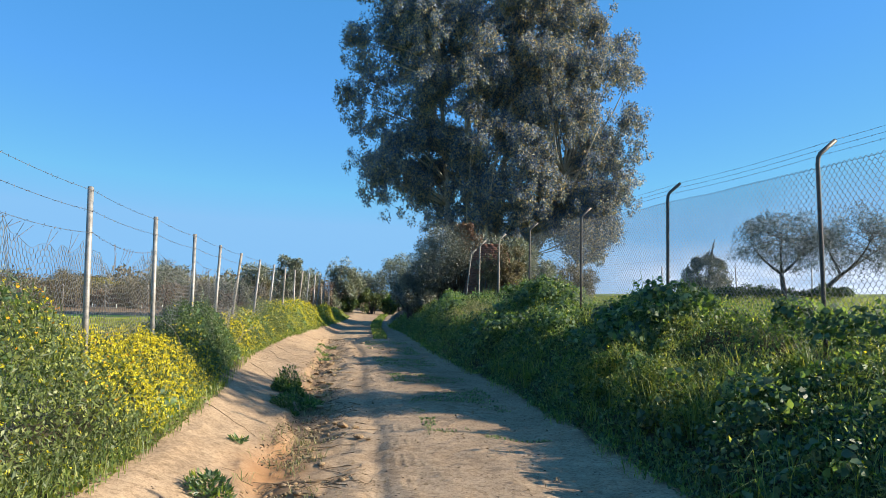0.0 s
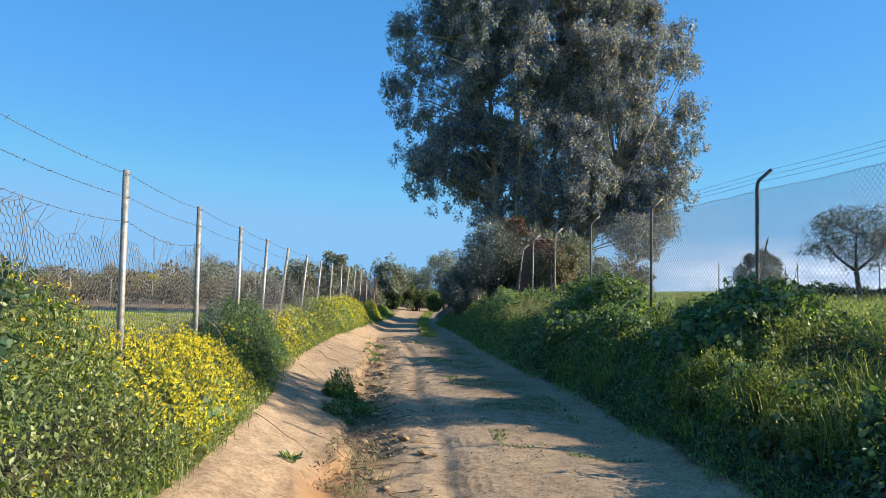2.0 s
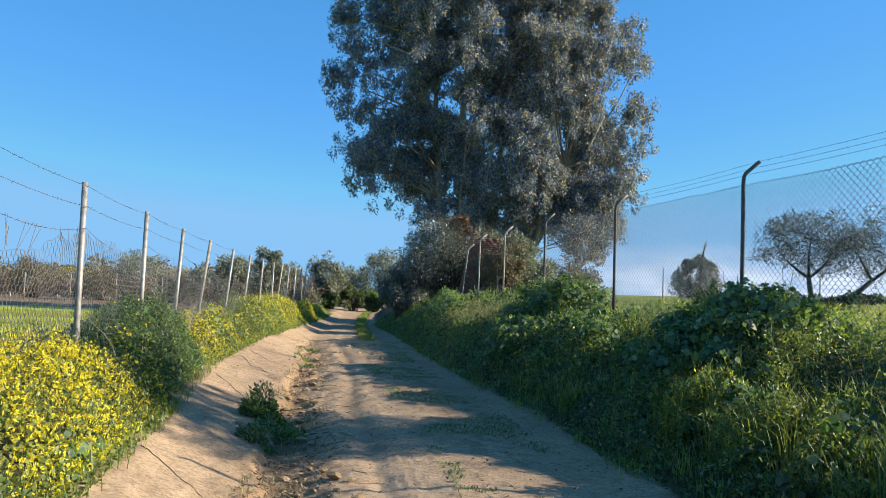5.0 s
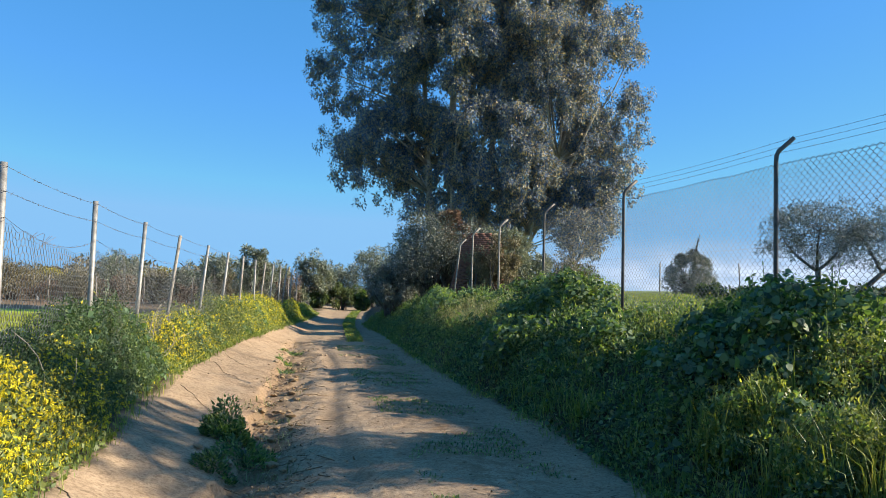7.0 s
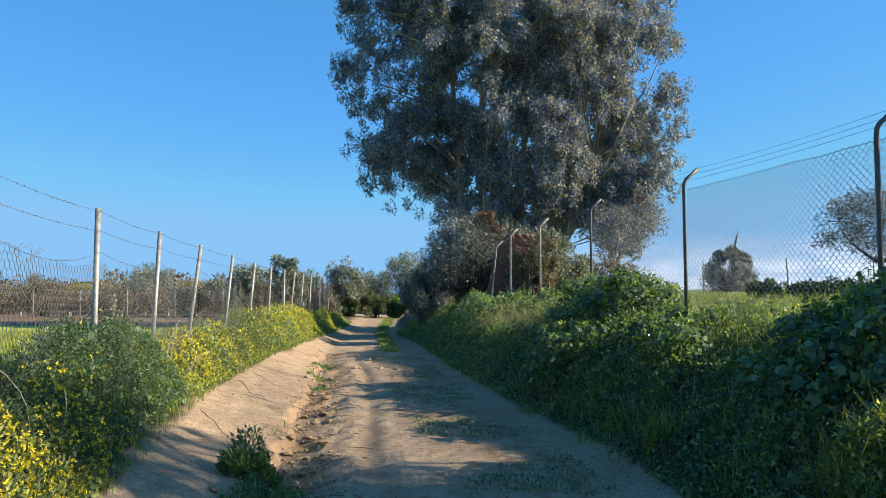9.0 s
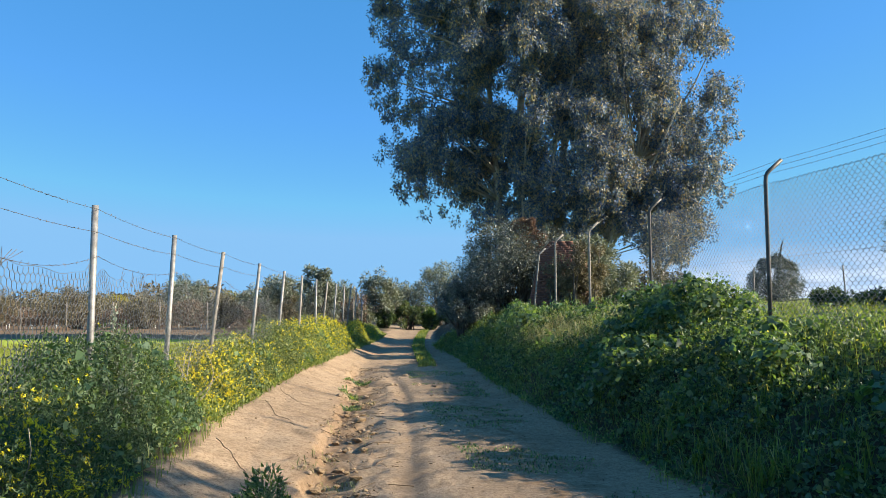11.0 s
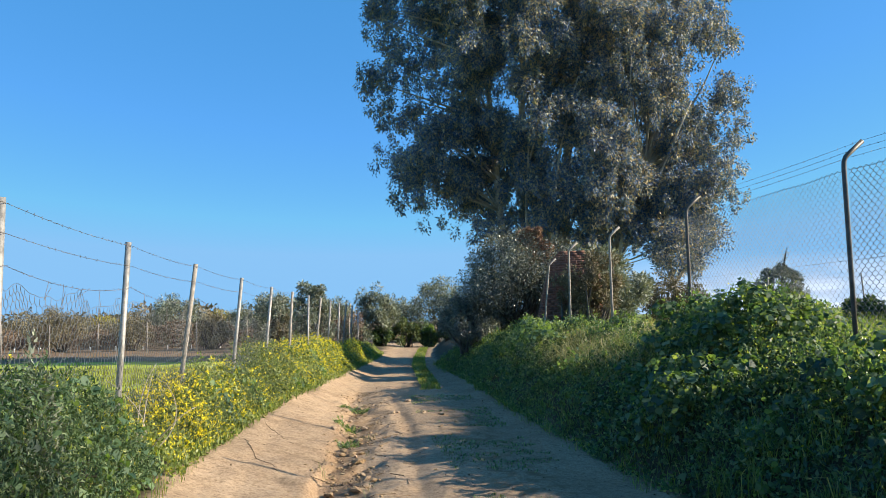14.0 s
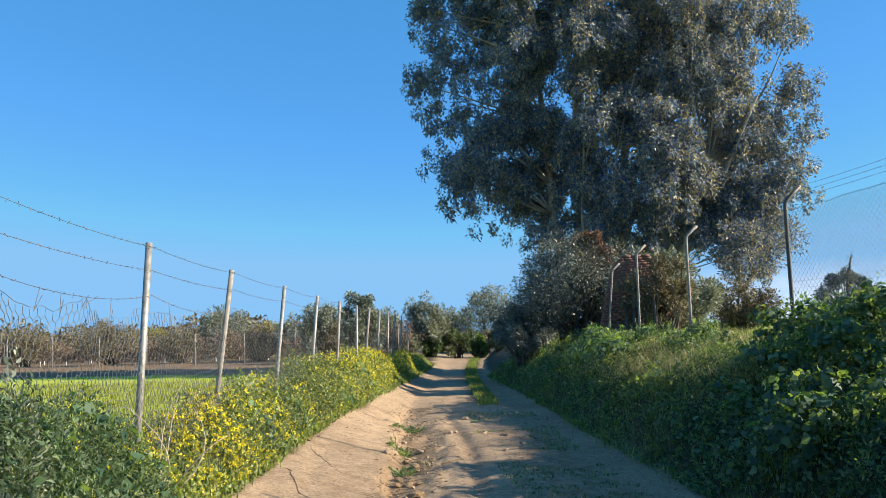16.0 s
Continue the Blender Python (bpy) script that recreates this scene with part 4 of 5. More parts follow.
def in_cover(x, y, cover, bias=0.55):
    n = len(x)
    k = RNG.uniform(0, 1, n) ** bias
    return np.stack([x, y, height(x, y) + cover(x, y) * k], 1), k


def facing(x, y, cover, loose=0.5, e=0.05):
    """Leaf normals that follow the canopy's lumps, loosened at random."""
    def top(a, b):
        return height(a, b) + cover(a, b)
    gx_, gy_ = (top(x + e, y) - top(x - e, y)) / (2 * e), (top(x, y + e) - top(x, y - e)) / (2 * e)
    n = unit(np.stack([-gx_, -gy_, 1 + 0 * gx_], 1))
    return unit(n + rand_dirs(len(x)) * loose)


def lumps(x, y):
    return 0.10 * vnoise(x, y, 0.22, 65) + 0.05 * vnoise(x, y, 0.1, 66)


# low bank: green undergrowth, feathery leaves and yellow flowers
x, y = scatter(76000, 0, 48, lambda v: fence_l(v) - 0.55, lambda v: edge_l(v) + 0.06, 1.7)
keep = (mound(x, y, -4.0, 13.0, 1.3, 2.7, 1) < 0.15) | (RNG.uniform(0, 1, len(x)) < 0.08)
x, y = x[keep], y[keep]
p, k = in_cover(x, y, left_cover)
stuff("bank_weeds", blades(p, rand_dirs(len(p), 0.5), facing(x, y, left_cover, 0.7), RNG.uniform(0.025, 0.055, len(p)) * (1 + y / 60), RNG.uniform(0.016, 0.032, len(p)) * (1 + y / 60)), M_LUSH, "dense green weeds on the low sandy bank", "weeds")
x, y = scatter(82000, 0, 30, lambda v: fence_l(v) - 0.4, lambda v: edge_l(v) - 0.1, 1.4)
keep = (vnoise(x, y, 1.6, 71) > 0.05) | (y < 7.5) | (mound(x, y, -4.0, 13.0, 1.3, 2.7, 1) > 0.05)
p, k = in_cover(x[keep], y[keep], lambda a, b: left_cover(a, b) * 1.08)
x, y = x[keep], y[keep]
bush = mound(x, y, -4.0, 13.0, 1.3, 2.7, 1) > 0.1
bp = p[bush]
bp = np.repeat(bp, 4, 0) + RNG.normal(size=(len(bp) * 4, 3)) * 0.02
stuff("bush_leaves", slivers(bp, rand_dirs(len(bp), 0.6), rand_dirs(len(bp), 0.8), RNG.uniform(0.025, 0.06, len(bp)), RNG.uniform(0.008, 0.016, len(bp))), M_BUSH, "dense dark green bush on the low bank", "weeds")
p = p[~bush]
stuff("feathery_plants", blades(p, rand_dirs(len(p), 0.9), rand_dirs(len(p), 0.6), RNG.uniform(0.04, 0.10, len(p)), RNG.uniform(0.008, 0.016, len(p))), M_FERNY, "feathery green daisy foliage on the low bank", "weeds")
x, y = scatter(120000, 3.0, 46, lambda v: fence_l(v) - 0.35, lambda v: edge_l(v) - 0.05, 1.25)
gold = np.maximum(np.maximum(bump_at(y, 9.5, 1.7), 0.8 * bump_at(y, 11.6, 0.9)), np.maximum(bump_at(y, 17.6, 2.4) * 0.45, 0.12 * step01(20, 23, y))) * (0.5 + 0.6 * vnoise(x, y, 0.8, 72) + 0.4 * vnoise(x, y, 0.25, 73)) + 0.015
gold = gold * (1 - 0.93 * (mound(x, y, -4.1, 14.1, 1.1, 2.0, 1) > 0.1))
keep = RNG.uniform(0, 1, len(x)) < gold * 0.75
x, y = x[keep], y[keep]
p, k = in_cover(x, y, lambda a, b: left_cover(a, b) * 1.1, 0.18)
# nodding heads of five narrow petals
head_d = np.repeat(rand_dirs(len(p), -0.8), 5, 0)
petal_p = np.repeat(p, 5, 0) + RNG.normal(size=(len(p) * 5, 3)) * 0.006
petal_s = np.repeat(1 + y / 40, 5)
stuff("yellow_flowers", slivers(petal_p, unit(head_d + rand_dirs(len(petal_p)) * 0.55), rand_dirs(len(petal_p)), RNG.uniform(0.018, 0.03, len(petal_p)) * petal_s, RNG.uniform(0.006, 0.010, len(petal_p)) * petal_s), M_FLOWER, "nodding bright yellow wood-sorrel flowers on the bank", "flowers")
x, y = scatter(130, 3.5, 9.2, lambda v: fence_l(v) - 0.3, lambda v: edge_l(v) - 0.3)
p, k = in_cover(x, y, lambda a, b: left_cover(a, b) * 1.12, 0.1)
stuff("orange_daisies", round_leaves(p, rand_dirs(len(p), 1.2), RNG.uniform(0.010, 0.016, len(p)), 7), M_MARIGOLD, "small orange-yellow daisies among the weeds", "flowers")
x, y = scatter(26000, -4, 32, lambda v: fence_l(v) - 0.5, lambda v: edge_l(v) - 0.05, 1.3)
keep = (mound(x, y, -4.15, 13.7, 1.0, 2.1, 1) > 0.1) | (vnoise(x, y, 1.0, 75) > 0.45)
keep &= (mound(x, y, -4.15, 13.7, 1.0, 2.1, 1) < 0.1) | (RNG.uniform(0, 1, len(x)) < 0.45)
p, k = in_cover(x[keep], y[keep], lambda a, b: left_cover(a, b) * 1.05, 0.4)
stuff("mallow_leaves", round_leaves(p, facing(x[keep], y[keep], left_cover, 0.8), 0.014 + 0.036 * RNG.uniform(0, 1, len(p)) ** 1.6, 9), M_MALLOW, "dark green rounded mallow leaves on the low bank", "weeds")
x, y = scatter(6000, -5, 46, lambda v: edge_l(v) - 0.45, lambda v: edge_l(v) + 0.12, 1.4)
p = np.stack([x, y, height(x, y) - 0.01], 1)
stuff("edge_grass", grass_blades(p, RNG.uniform(0.06, 0.28, len(p)), RNG.uniform(0.004, 0.008, len(p)), 0.9), M_GRASS, "grass tufts along the track's edge", "grass")

# high bank: mallow mounds, grass, mixed weeds
x, y = scatter(85000, -4, 34, lambda v: edge_r(v) - 0.05, lambda v: fence_r(v) + 1.2, 1.5)
dense = np.clip(0.15 + 0.9 * vnoise(x, y, 1.3, 81), 0.03, 1) + (right_cover(x, y) > 0.48) * 1.0
dense = dense * np.where(x > fence_r(y) + 0.3, 0.45, 1) * np.where(grassy(x, y), 0.12, 1)
keep = RNG.uniform(0, 1, len(x)) < dense
x, y = x[keep], y[keep]
p, k = in_cover(x, y, lambda a, b: right_cover(a, b) * 1.05, 0.6)
stuff("mallow_leaves", round_leaves(p, facing(x, y, right_cover, 0.8), RNG.uniform(0.014, 0.034, len(p)) + 0.03 * (right_cover(x, y) > 0.45) * RNG.uniform(0, 1, len(p)), 7), M_MALLOW, "large dark green mallow leaves in mounds on the high bank", "weeds")
x, y = scatter(165000, -1, 40, lambda v: edge_r(v) - 0.1, lambda v: fence_r(v) + 1.2, 1.3)
keep = RNG.uniform(0, 1, len(x)) < 0.65 + 0.8 * vnoise(x, y, 0.45, 87)
x, y = x[keep], y[keep]
p, k = in_cover(x, y, right_cover, 0.75)
stuff("bank_weeds", blades(p, rand_dirs(len(p), 0.6), facing(x, y, right_cover, 0.75), RNG.uniform(0.024, 0.06, len(p)) * (1 + y / 50), RNG.uniform(0.014, 0.028, len(p)) * (1 + y / 50)), M_WEED, "tangled green weeds on the high bank", "weeds")
x, y = scatter(34000, 0, 40, lambda v: edge_r(v) + 0.05, lambda v: fence_r(v) + 3.0, 1.6)
keep = (vnoise(x, y, 1.3, 81) < 0.25) & (RNG.uniform(0, 1, len(x)) < 0.75 + 0.5 * vnoise(x, y, 0.5, 84))
x, y = x[keep], y[keep]
p = np.stack([x, y, height(x, y) - 0.01], 1)
stuff("bank_grass", grass_blades(p, RNG.uniform(0.15, 0.5, len(p)) * (1 + 0.4 * vnoise(x, y, 0.6, 83)), RNG.uniform(0.004, 0.009, len(p)), 1.3), M_GRASS, "long green grass on the high bank", "grass")
# paler M_LUSH blades put the bank's sunlit patch into their colour
x, y = scatter(95, 7.4, 10.9, lambda v: edge_r(v) + 0.35, lambda v: edge_r(v) + 1.75)
keep = vnoise(x, y, 0.6, 93) > -0.15
x, y = np.repeat(x[keep], 34), np.repeat(y[keep], 34)
tall = np.repeat(RNG.uniform(0.55, 1.0, len(x) // 34), 34)
x, y = x + RNG.normal(size=len(x)) * 0.05, y + RNG.normal(size=len(x)) * 0.05
p = np.stack([x, y, height(x, y) - 0.01], 1)
stuff("grass_tufts", grass_blades(p, RNG.uniform(0.4, 0.85, len(p)) * tall, RNG.uniform(0.006, 0.013, len(p)), 0.75), M_LUSH, "tall bright green grass tufts on the high bank", "grass")
# same sunlit patch, put into the colour of the weeds
x, y = scatter(20000, 7.4, 10.8, lambda v: edge_r(v) + 0.2, lambda v: edge_r(v) + 2.2)
keep = (vnoise(x, y, 0.4, 93) > -0.1) & (right_cover(x, y) > 0.25)
x, y = x[keep], y[keep]
p, k = in_cover(x, y, lambda a, b: right_cover(a, b) * 1.12, 0.2)
stuff("bright_weeds", blades(p, rand_dirs(len(p), 0.9), facing(x, y, right_cover, 0.8), RNG.uniform(0.025, 0.065, len(p)), RNG.uniform(0.012, 0.025, len(p))), M_LUSH, "weeds on the bank with sunlight put into their yellow-green colour", "weeds")
x, y = scatter(90, 9.5, 18.0, lambda v: edge_r(v) + 0.1, lambda v: edge_r(v) + 1.5)
keep = vnoise(x, y, 0.5, 94) > 0.0
x, y = np.repeat(x[keep], 26), np.repeat(y[keep], 26)
x, y = x + RNG.normal(size=len(x)) * 0.05, y + RNG.normal(size=len(x)) * 0.05
p = np.stack([x, y, height(x, y) - 0.01], 1)
stuff("grass_tufts", grass_blades(p, RNG.uniform(0.22, 0.5, len(p)), RNG.uniform(0.006, 0.012, len(p)), 1.1), M_GRASS, "tall arching grass tufts on the high bank", "grass")
x, y = scatter(6500, 19.9, 25.2, lambda v: edge_r(v) + 0.8, lambda v: fence_r(v) + 0.8)
keep = vnoise(x, y, 0.55, 88) > 0.05
x, y = x[keep], y[keep]
p = np.stack([x, y, height(x, y) - 0.01], 1)
stuff("dry_grass", grass_blades(p, RNG.uniform(0.25, 0.75, len(p)), RNG.uniform(0.005, 0.010, len(p)), 2.4), M_DRYGRASS, "tall yellowing grass on the high bank", "grass")
x, y = scatter(700, 4.0, 20, lambda v: edge_r(v) + 0.3, lambda v: fence_r(v) + 1.5)
p, k = in_cover(x, y, lambda a, b: right_cover(a, b) * 1.15, 0.1)
stuff("yellow_flowers", blades(p, rand_dirs(len(p), 0.3), rand_dirs(len(p), 1.0), 0.035, 0.022), M_FLOWER, "sparse yellow flowers on the high bank", "flowers")

# undergrowth close over the slope's soil, deep shade put into its dark leaves
x, y = scatter(30000, 4, 20, lambda v: edge_r(v) - 0.02, lambda v: edge_r(v) + 2.0, 1.1)
p, k = in_cover(x, y, right_cover, 1.6)
stuff("undergrowth", blades(p, rand_dirs(len(p), 0.4), facing(x, y, right_cover, 0.9), RNG.uniform(0.04, 0.085, len(p)), RNG.uniform(0.02, 0.04, len(p))), M_BUSH, "dark shaded undergrowth at the foot of the high bank", "weeds")

# single weeds that stand up out of the tangle
x, y = scatter(900, 4.5, 32, lambda v: edge_r(v) + 0.12, lambda v: fence_r(v) + 0.6, 1.2)
keep = (bump_at(y, 8.8, 1.7) < 0.15) | (x < edge_r(y) + 1.6)
x, y = x[keep], y[keep]
rad = RNG.uniform(0.08, 0.24, len(x))
crest = np.stack([x, y, height(x, y) + right_cover(x, y) + rad * RNG.uniform(-1.0, 0.3, len(x)) - 0.04], 1)
out = rand_dirs(len(x) * 70, 0.25)
q = np.repeat(crest, 70, 0) + out * np.repeat(rad, 70)[:, None] * RNG.uniform(0.5, 1.1, (len(out), 1))
broad = np.repeat(RNG.uniform(0, 1, len(x)), 70) < 0.4
stuff("bank_weeds", blades(q[~broad], unit(out[~broad] + rand_dirs((~broad).sum()) * 0.6), unit(out[~broad] + rand_dirs((~broad).sum()) * 0.6), RNG.uniform(0.025, 0.06, (~broad).sum()), RNG.uniform(0.012, 0.024, (~broad).sum())), M_WEED, "green weeds standing up from the high bank", "weeds")
stuff("mallow_leaves", round_leaves(q[broad][::2], unit(out[broad] + rand_dirs(broad.sum()) * 0.5)[::2], RNG.uniform(0.018, 0.045, len(q[broad][::2]))), M_MALLOW, "dark green mallow plants standing up from the high bank", "weeds")

# domed mallow plants with broad lobed leaves
x, y = scatter(420, 4.5, 26, lambda v: edge_r(v) + 0.2, lambda v: fence_r(v) + 0.3, 1.2)
keep = (right_cover(x, y) > 0.42) & ~grassy(x, y)
x, y = x[keep], y[keep]
rad = RNG.uniform(0.13, 0.32, len(x))
crest = np.stack([x, y, height(x, y) + right_cover(x, y) - rad * RNG.uniform(0.2, 0.8, len(x))], 1)
out = rand_dirs(len(x) * 42, 0.55)
out[:, 2] = np.abs(out[:, 2])
q = np.repeat(crest, 42, 0) + out * np.repeat(rad, 42)[:, None] * RNG.uniform(0.75, 1.12, (len(out), 1)) * (1, 1, 0.8)
stuff("mallow_leaves", round_leaves(q, unit(out + rand_dirs(len(out)) * 0.45 + (0, 0, 0.3)), RNG.uniform(0.018, 0.05, len(q)), 11), M_MALLOW, "domed mallow plants with broad lobed leaves on the high bank", "weeds")

# tall flowering stalks and seed heads along the crest of the high bank
x, y = scatter(900, 3.0, 30, lambda v: edge_r(v) + 1.3, lambda v: fence_r(v) + 0.5, 1.1)
keep = vnoise(x, y, 0.9, 85) > 0.1
x, y = x[keep], y[keep]
g = np.stack([x, y, height(x, y)], 1)
top = g + np.stack([RNG.normal(size=len(x)) * 0.1, RNG.normal(size=len(x)) * 0.1, right_cover(x, y) + RNG.uniform(0.05, 0.28, len(x))], 1)
stalk = rods(g, top, 0.0035)
q = np.repeat(top, 9, 0) - RNG.uniform(0, 0.4, (len(top) * 9, 1)) * np.repeat(unit(top - g), 9, 0)
leaf = blades(q, rand_dirs(len(q), 0.5), rand_dirs(len(q), 0.6), RNG.uniform(0.03, 0.07, len(q)), RNG.uniform(0.012, 0.028, len(q)))
stuff("tall_stalks", joined([stalk, leaf]), M_WEED, "tall leafy stalks along the crest of the bank", "weeds")
x, y = scatter(5500, -4, 40, lambda v: edge_r(v) - 0.25, lambda v: edge_r(v) + 0.25, 1.4)
keep = ((x - edge_r(y)) > -0.2 + 0.28 * vnoise(x, y, 0.7, 86)) & (vnoise(x, y, 0.35, 89) > -0.1)
p = np.stack([x[keep], y[keep], height(x[keep], y[keep]) - 0.01], 1)
stuff("edge_grass", grass_blades(p, RNG.uniform(0.06, 0.30, len(p)), RNG.uniform(0.005, 0.010, len(p)), 1.7), M_GRASS, "ragged grass hanging over the track's edge", "grass")

# fields
x, y = scatter(52000, 3, 34, lambda v: fence_l(v) - 14, lambda v: fence_l(v) - 0.3, 1.3)
p = np.stack([x, y, height(x, y) - 0.01], 1)
stuff("cereal_crop", spikes(p, RNG.uniform(0.10, 0.24, len(p)), RNG.uniform(0.005, 0.010, len(p)), 0.8), M_CROP, "short bright green cereal crop in the field", "crop")
x, y = scatter(34000, -4, 46, lambda v: fence_r(v) + 0.6, lambda v: fence_r(v) + 16, 1.2)
p = np.stack([x, y, height(x, y) - 0.01], 1)
stuff("field_grass", spikes(p, RNG.uniform(0.12, 0.42, len(p)), RNG.uniform(0.005, 0.012, len(p)), 1.0), M_GRASS, "rough grass in the fenced field", "grass")

# track: grass strip between the wheel lines
x, y = scatter(9000, 28, 58, lambda v: 0.5 * (ditch_x(v) + 0.55 + edge_r(v)) - 0.25, lambda v: 0.5 * (ditch_x(v) + 0.55 + edge_r(v)) + 0.25)
p = np.stack([x, y, height(x, y) - 0.01], 1)
stuff("strip_grass", grass_blades(p, RNG.uniform(0.05, 0.2, len(p)), RNG.uniform(0.01, 0.018, len(p)), 0.9), M_GRASS, "grass strip between the wheel tracks", "grass")


# ---- hedge and scrub closing the distance ----
def hedge(name, a, b, depth, top, count, leaf, mat, label, low=0.0):
    a, b = np.array(a, float), np.array(b, float)
    k = RNG.uniform(0, 1, count)
    c = a + (b - a) * k[:, None]
    y = c[:, 1] + RNG.uniform(-depth, depth, count)
    hh = top * (0.72 + 0.28 * vnoise(c[:, 0], c[:, 1] * 0, 2.6, 90) + 0.18 * vnoise(c[:, 0], c[:, 1] * 0, 0.9, 91))
    z = height(c[:, 0], y) + low + np.maximum(hh - low, 0.1) * RNG.uniform(0, 1, count) ** 0.7
    p = np.stack([c[:, 0], y, z], 1)
    return stuff(name, slivers(p, rand_dirs(count, 0.2), rand_dirs(count), leaf * RNG.uniform(0.7, 1.4, count), leaf * 0.5 * RNG.uniform(0.7, 1.3, count)), mat, label, "hedge")


hedge("scrub_hedge", (-80, 74), (-14, 66), 1.6, 3.0, 56000, 0.15, M_SCRUB, "dull olive-brown hedge at the far edge of the field")
hedge("bramble_hedge", (-44, 66), (-8, 58), 1.0, 2.3, 32000, 0.13, M_VINE, "bare reddish-brown brambles along the field's edge")
hedge("yellow_scrub", (-34, 72.5), (-20, 69), 1.0, 3.2, 6000, 0.13, M_GORSE, "yellow-green scrub in the hedge", 1.8)
hedge("far_trees", (-180, 150), (-20, 130), 6, 5.0, 16000, 0.8, M_SCRUB, "distant tree line beyond the hedge")
for bx, by, rad, top, mat in ((-8.6, 58.5, 1.2, 1.7, M_FAROLIVE), (-7.0, 59.6, 1.0, 1.3, M_BUSH), (-5.4, 60.2, 1.3, 1.9, M_FERNY), (-4.1, 60.8, 0.9, 1.3, M_WEED), (-2.7, 60.4, 1.1, 1.6, M_FERNY)):
    evergreen_shrub("track_bush", (bx, by), rad, top, mat, "low leafy green bush closing the end of the track", 26, 130, (0.16, 0.08))
for bx, by, rad, top in ((-27, 57.2, 2.0, 2.9), (-22.3, 56.6, 1.5, 2.5), (-33.5, 58.2, 2.1, 2.8), (-17.2, 56.2, 1.4, 2.4), (-12.6, 55.6, 1.1, 2.2)):
    evergreen_shrub("scrub_bush", (bx, by), rad, top, M_SCRUB, "brownish half-bare bush at the field's edge", 44, 150, (0.13, 0.05))
for bx, by, rad, top in ((9.8, 30.5, 0.85, 2.05), (10.9, 30.1, 0.8, 1.95), (11.9, 29.6, 0.9, 2.1), (12.9, 29.0, 0.8, 1.95), (13.9, 28.4, 0.9, 2.05)):
    evergreen_shrub("field_bush", (bx, by), rad, top, M_BUSH, "low dark green bush at the edge of the grassy field", 24, 140, (0.10, 0.05))

guard = new("tree_guard", raw_mesh("tree_guard", *tube([(0, 0, -0.05), (0, 0, 0.13), (0, 0, 0.25)], (0.024, 0.023, 0.024), 8), M_GUARD, True))
tagged(guard, "short white plastic tree guard in the ploughed strip", "tree guard", "tree guards in rows")
for n in range(36):
    gxp, gyp = -50 + n * 1.17, 59.5 - 0.09 * n + (n % 3) * 1.1
    m = pose(gxp, gyp, float(height(gxp, gyp)), RNG.uniform(-4, 4), RNG.uniform(-4, 4), 0)
    if n == 0:
        guard.matrix_basis = m
    else:
        copy_thing(guard, m)


# ---- stones, clods, roots and small plants on the track ----
def lump_mesh(name, mat, seed, squash=0.65):
    bm = bmesh.new()
    bmesh.ops.create_icosphere(bm, subdivisions=2 if squash > 0.7 else 1, radius=1.0)
    for v in bm.verts:
        k = 1 + 0.6 * noise.noise(v.co * 1.1 + Vector((seed * 3.1, 0, 0))) + 0.15 * noise.noise(v.co * 2.7 + Vector((0, seed, 0)))
        v.co = v.co * k
        v.co.z *= squash
    me = bpy.data.meshes.new(name)
    bm.to_mesh(me)
    bm.free()
    me.materials.append(mat)
    return me


stones = [lump_mesh("stone", M_STONE, s) for s in range(5)]
for n in range(80):
    y = 9.5 + 17.5 * RNG.uniform() ** 0.9
    x = float(ditch_x(y)) + 0.12 + RNG.normal() * 0.17
    if n % 4 == 0:
        y = 22.5 + RNG.normal() * 1.6
        x = float(ditch_x(y)) + 1.7 + RNG.normal() * 0.5
    s = RNG.uniform(0.012, 0.045) * (1.5 if n % 9 == 0 else 1)
    st = new("stone", stones[n % 5])
    st.matrix_basis = pose(x, y, float(height(x, y)) + s * 0.25, RNG.uniform(-20, 20), RNG.uniform(-20, 20), RNG.uniform(0, 360)) @ Matrix.Diagonal((s * 1.2, s, s, 1))
    tagged(st, "pale angular stone washed into the rut", "stone", "stones in the washed-out rut")
clods = [lump_mesh("clod", M_CLOD, s + 20, 0.55) for s in range(6)]
for n, (x, y, s) in enumerate(((-1.22, 9.9, 0.11), (-1.05, 9.75, 0.07), (-1.35, 10.15, 0.08), (-0.95, 9.2, 0.09), (-1.15, 9.5, 0.05), (-1.5, 10.4, 0.06), (-0.82, 9.05, 0.05), (-1.3, 8.3, 0.05), (-1.9, 13.6, 0.07), (-2.2, 12.9, 0.08), (-2.5, 11.8, 0.07), *((float(ditch_x(q)) + 0.05 + 0.45 * RNG.uniform() ** 1.5, q, 0.035 + 0.085 * RNG.uniform() ** 2) for q in RNG.uniform(11.5, 21.5, 70)))):
    st = new("clod", clods[n % 6])
    st.matrix_basis = pose(x, y, float(height(x, y)) + s * 0.3, 0, 0, n * 67) @ Matrix.Diagonal((s * 0.75, s * 0.65, s * 0.6, 1))
    tagged(st, "dry sandy clod of earth on the track", "clod", "clods on the track")


def root(pts, r, label):
    path = []
    for n in range(len(pts) - 1):
        a, b = np.array(pts[n]), np.array(pts[n + 1])
        for k in np.linspace(0, 1, 8, endpoint=False):
            q = a + (b - a) * k + RNG.normal(size=2) * 0.012
            path.append((*q, float(height(*q)) + r * 0.6))
    ob = new("root", raw_mesh("root", *tube(path, np.linspace(r, r * 0.45, len(path)) * 0.55, 6), M_STICK, True))
    return tagged(ob, label, "root", "roots lying on the sandy slope")


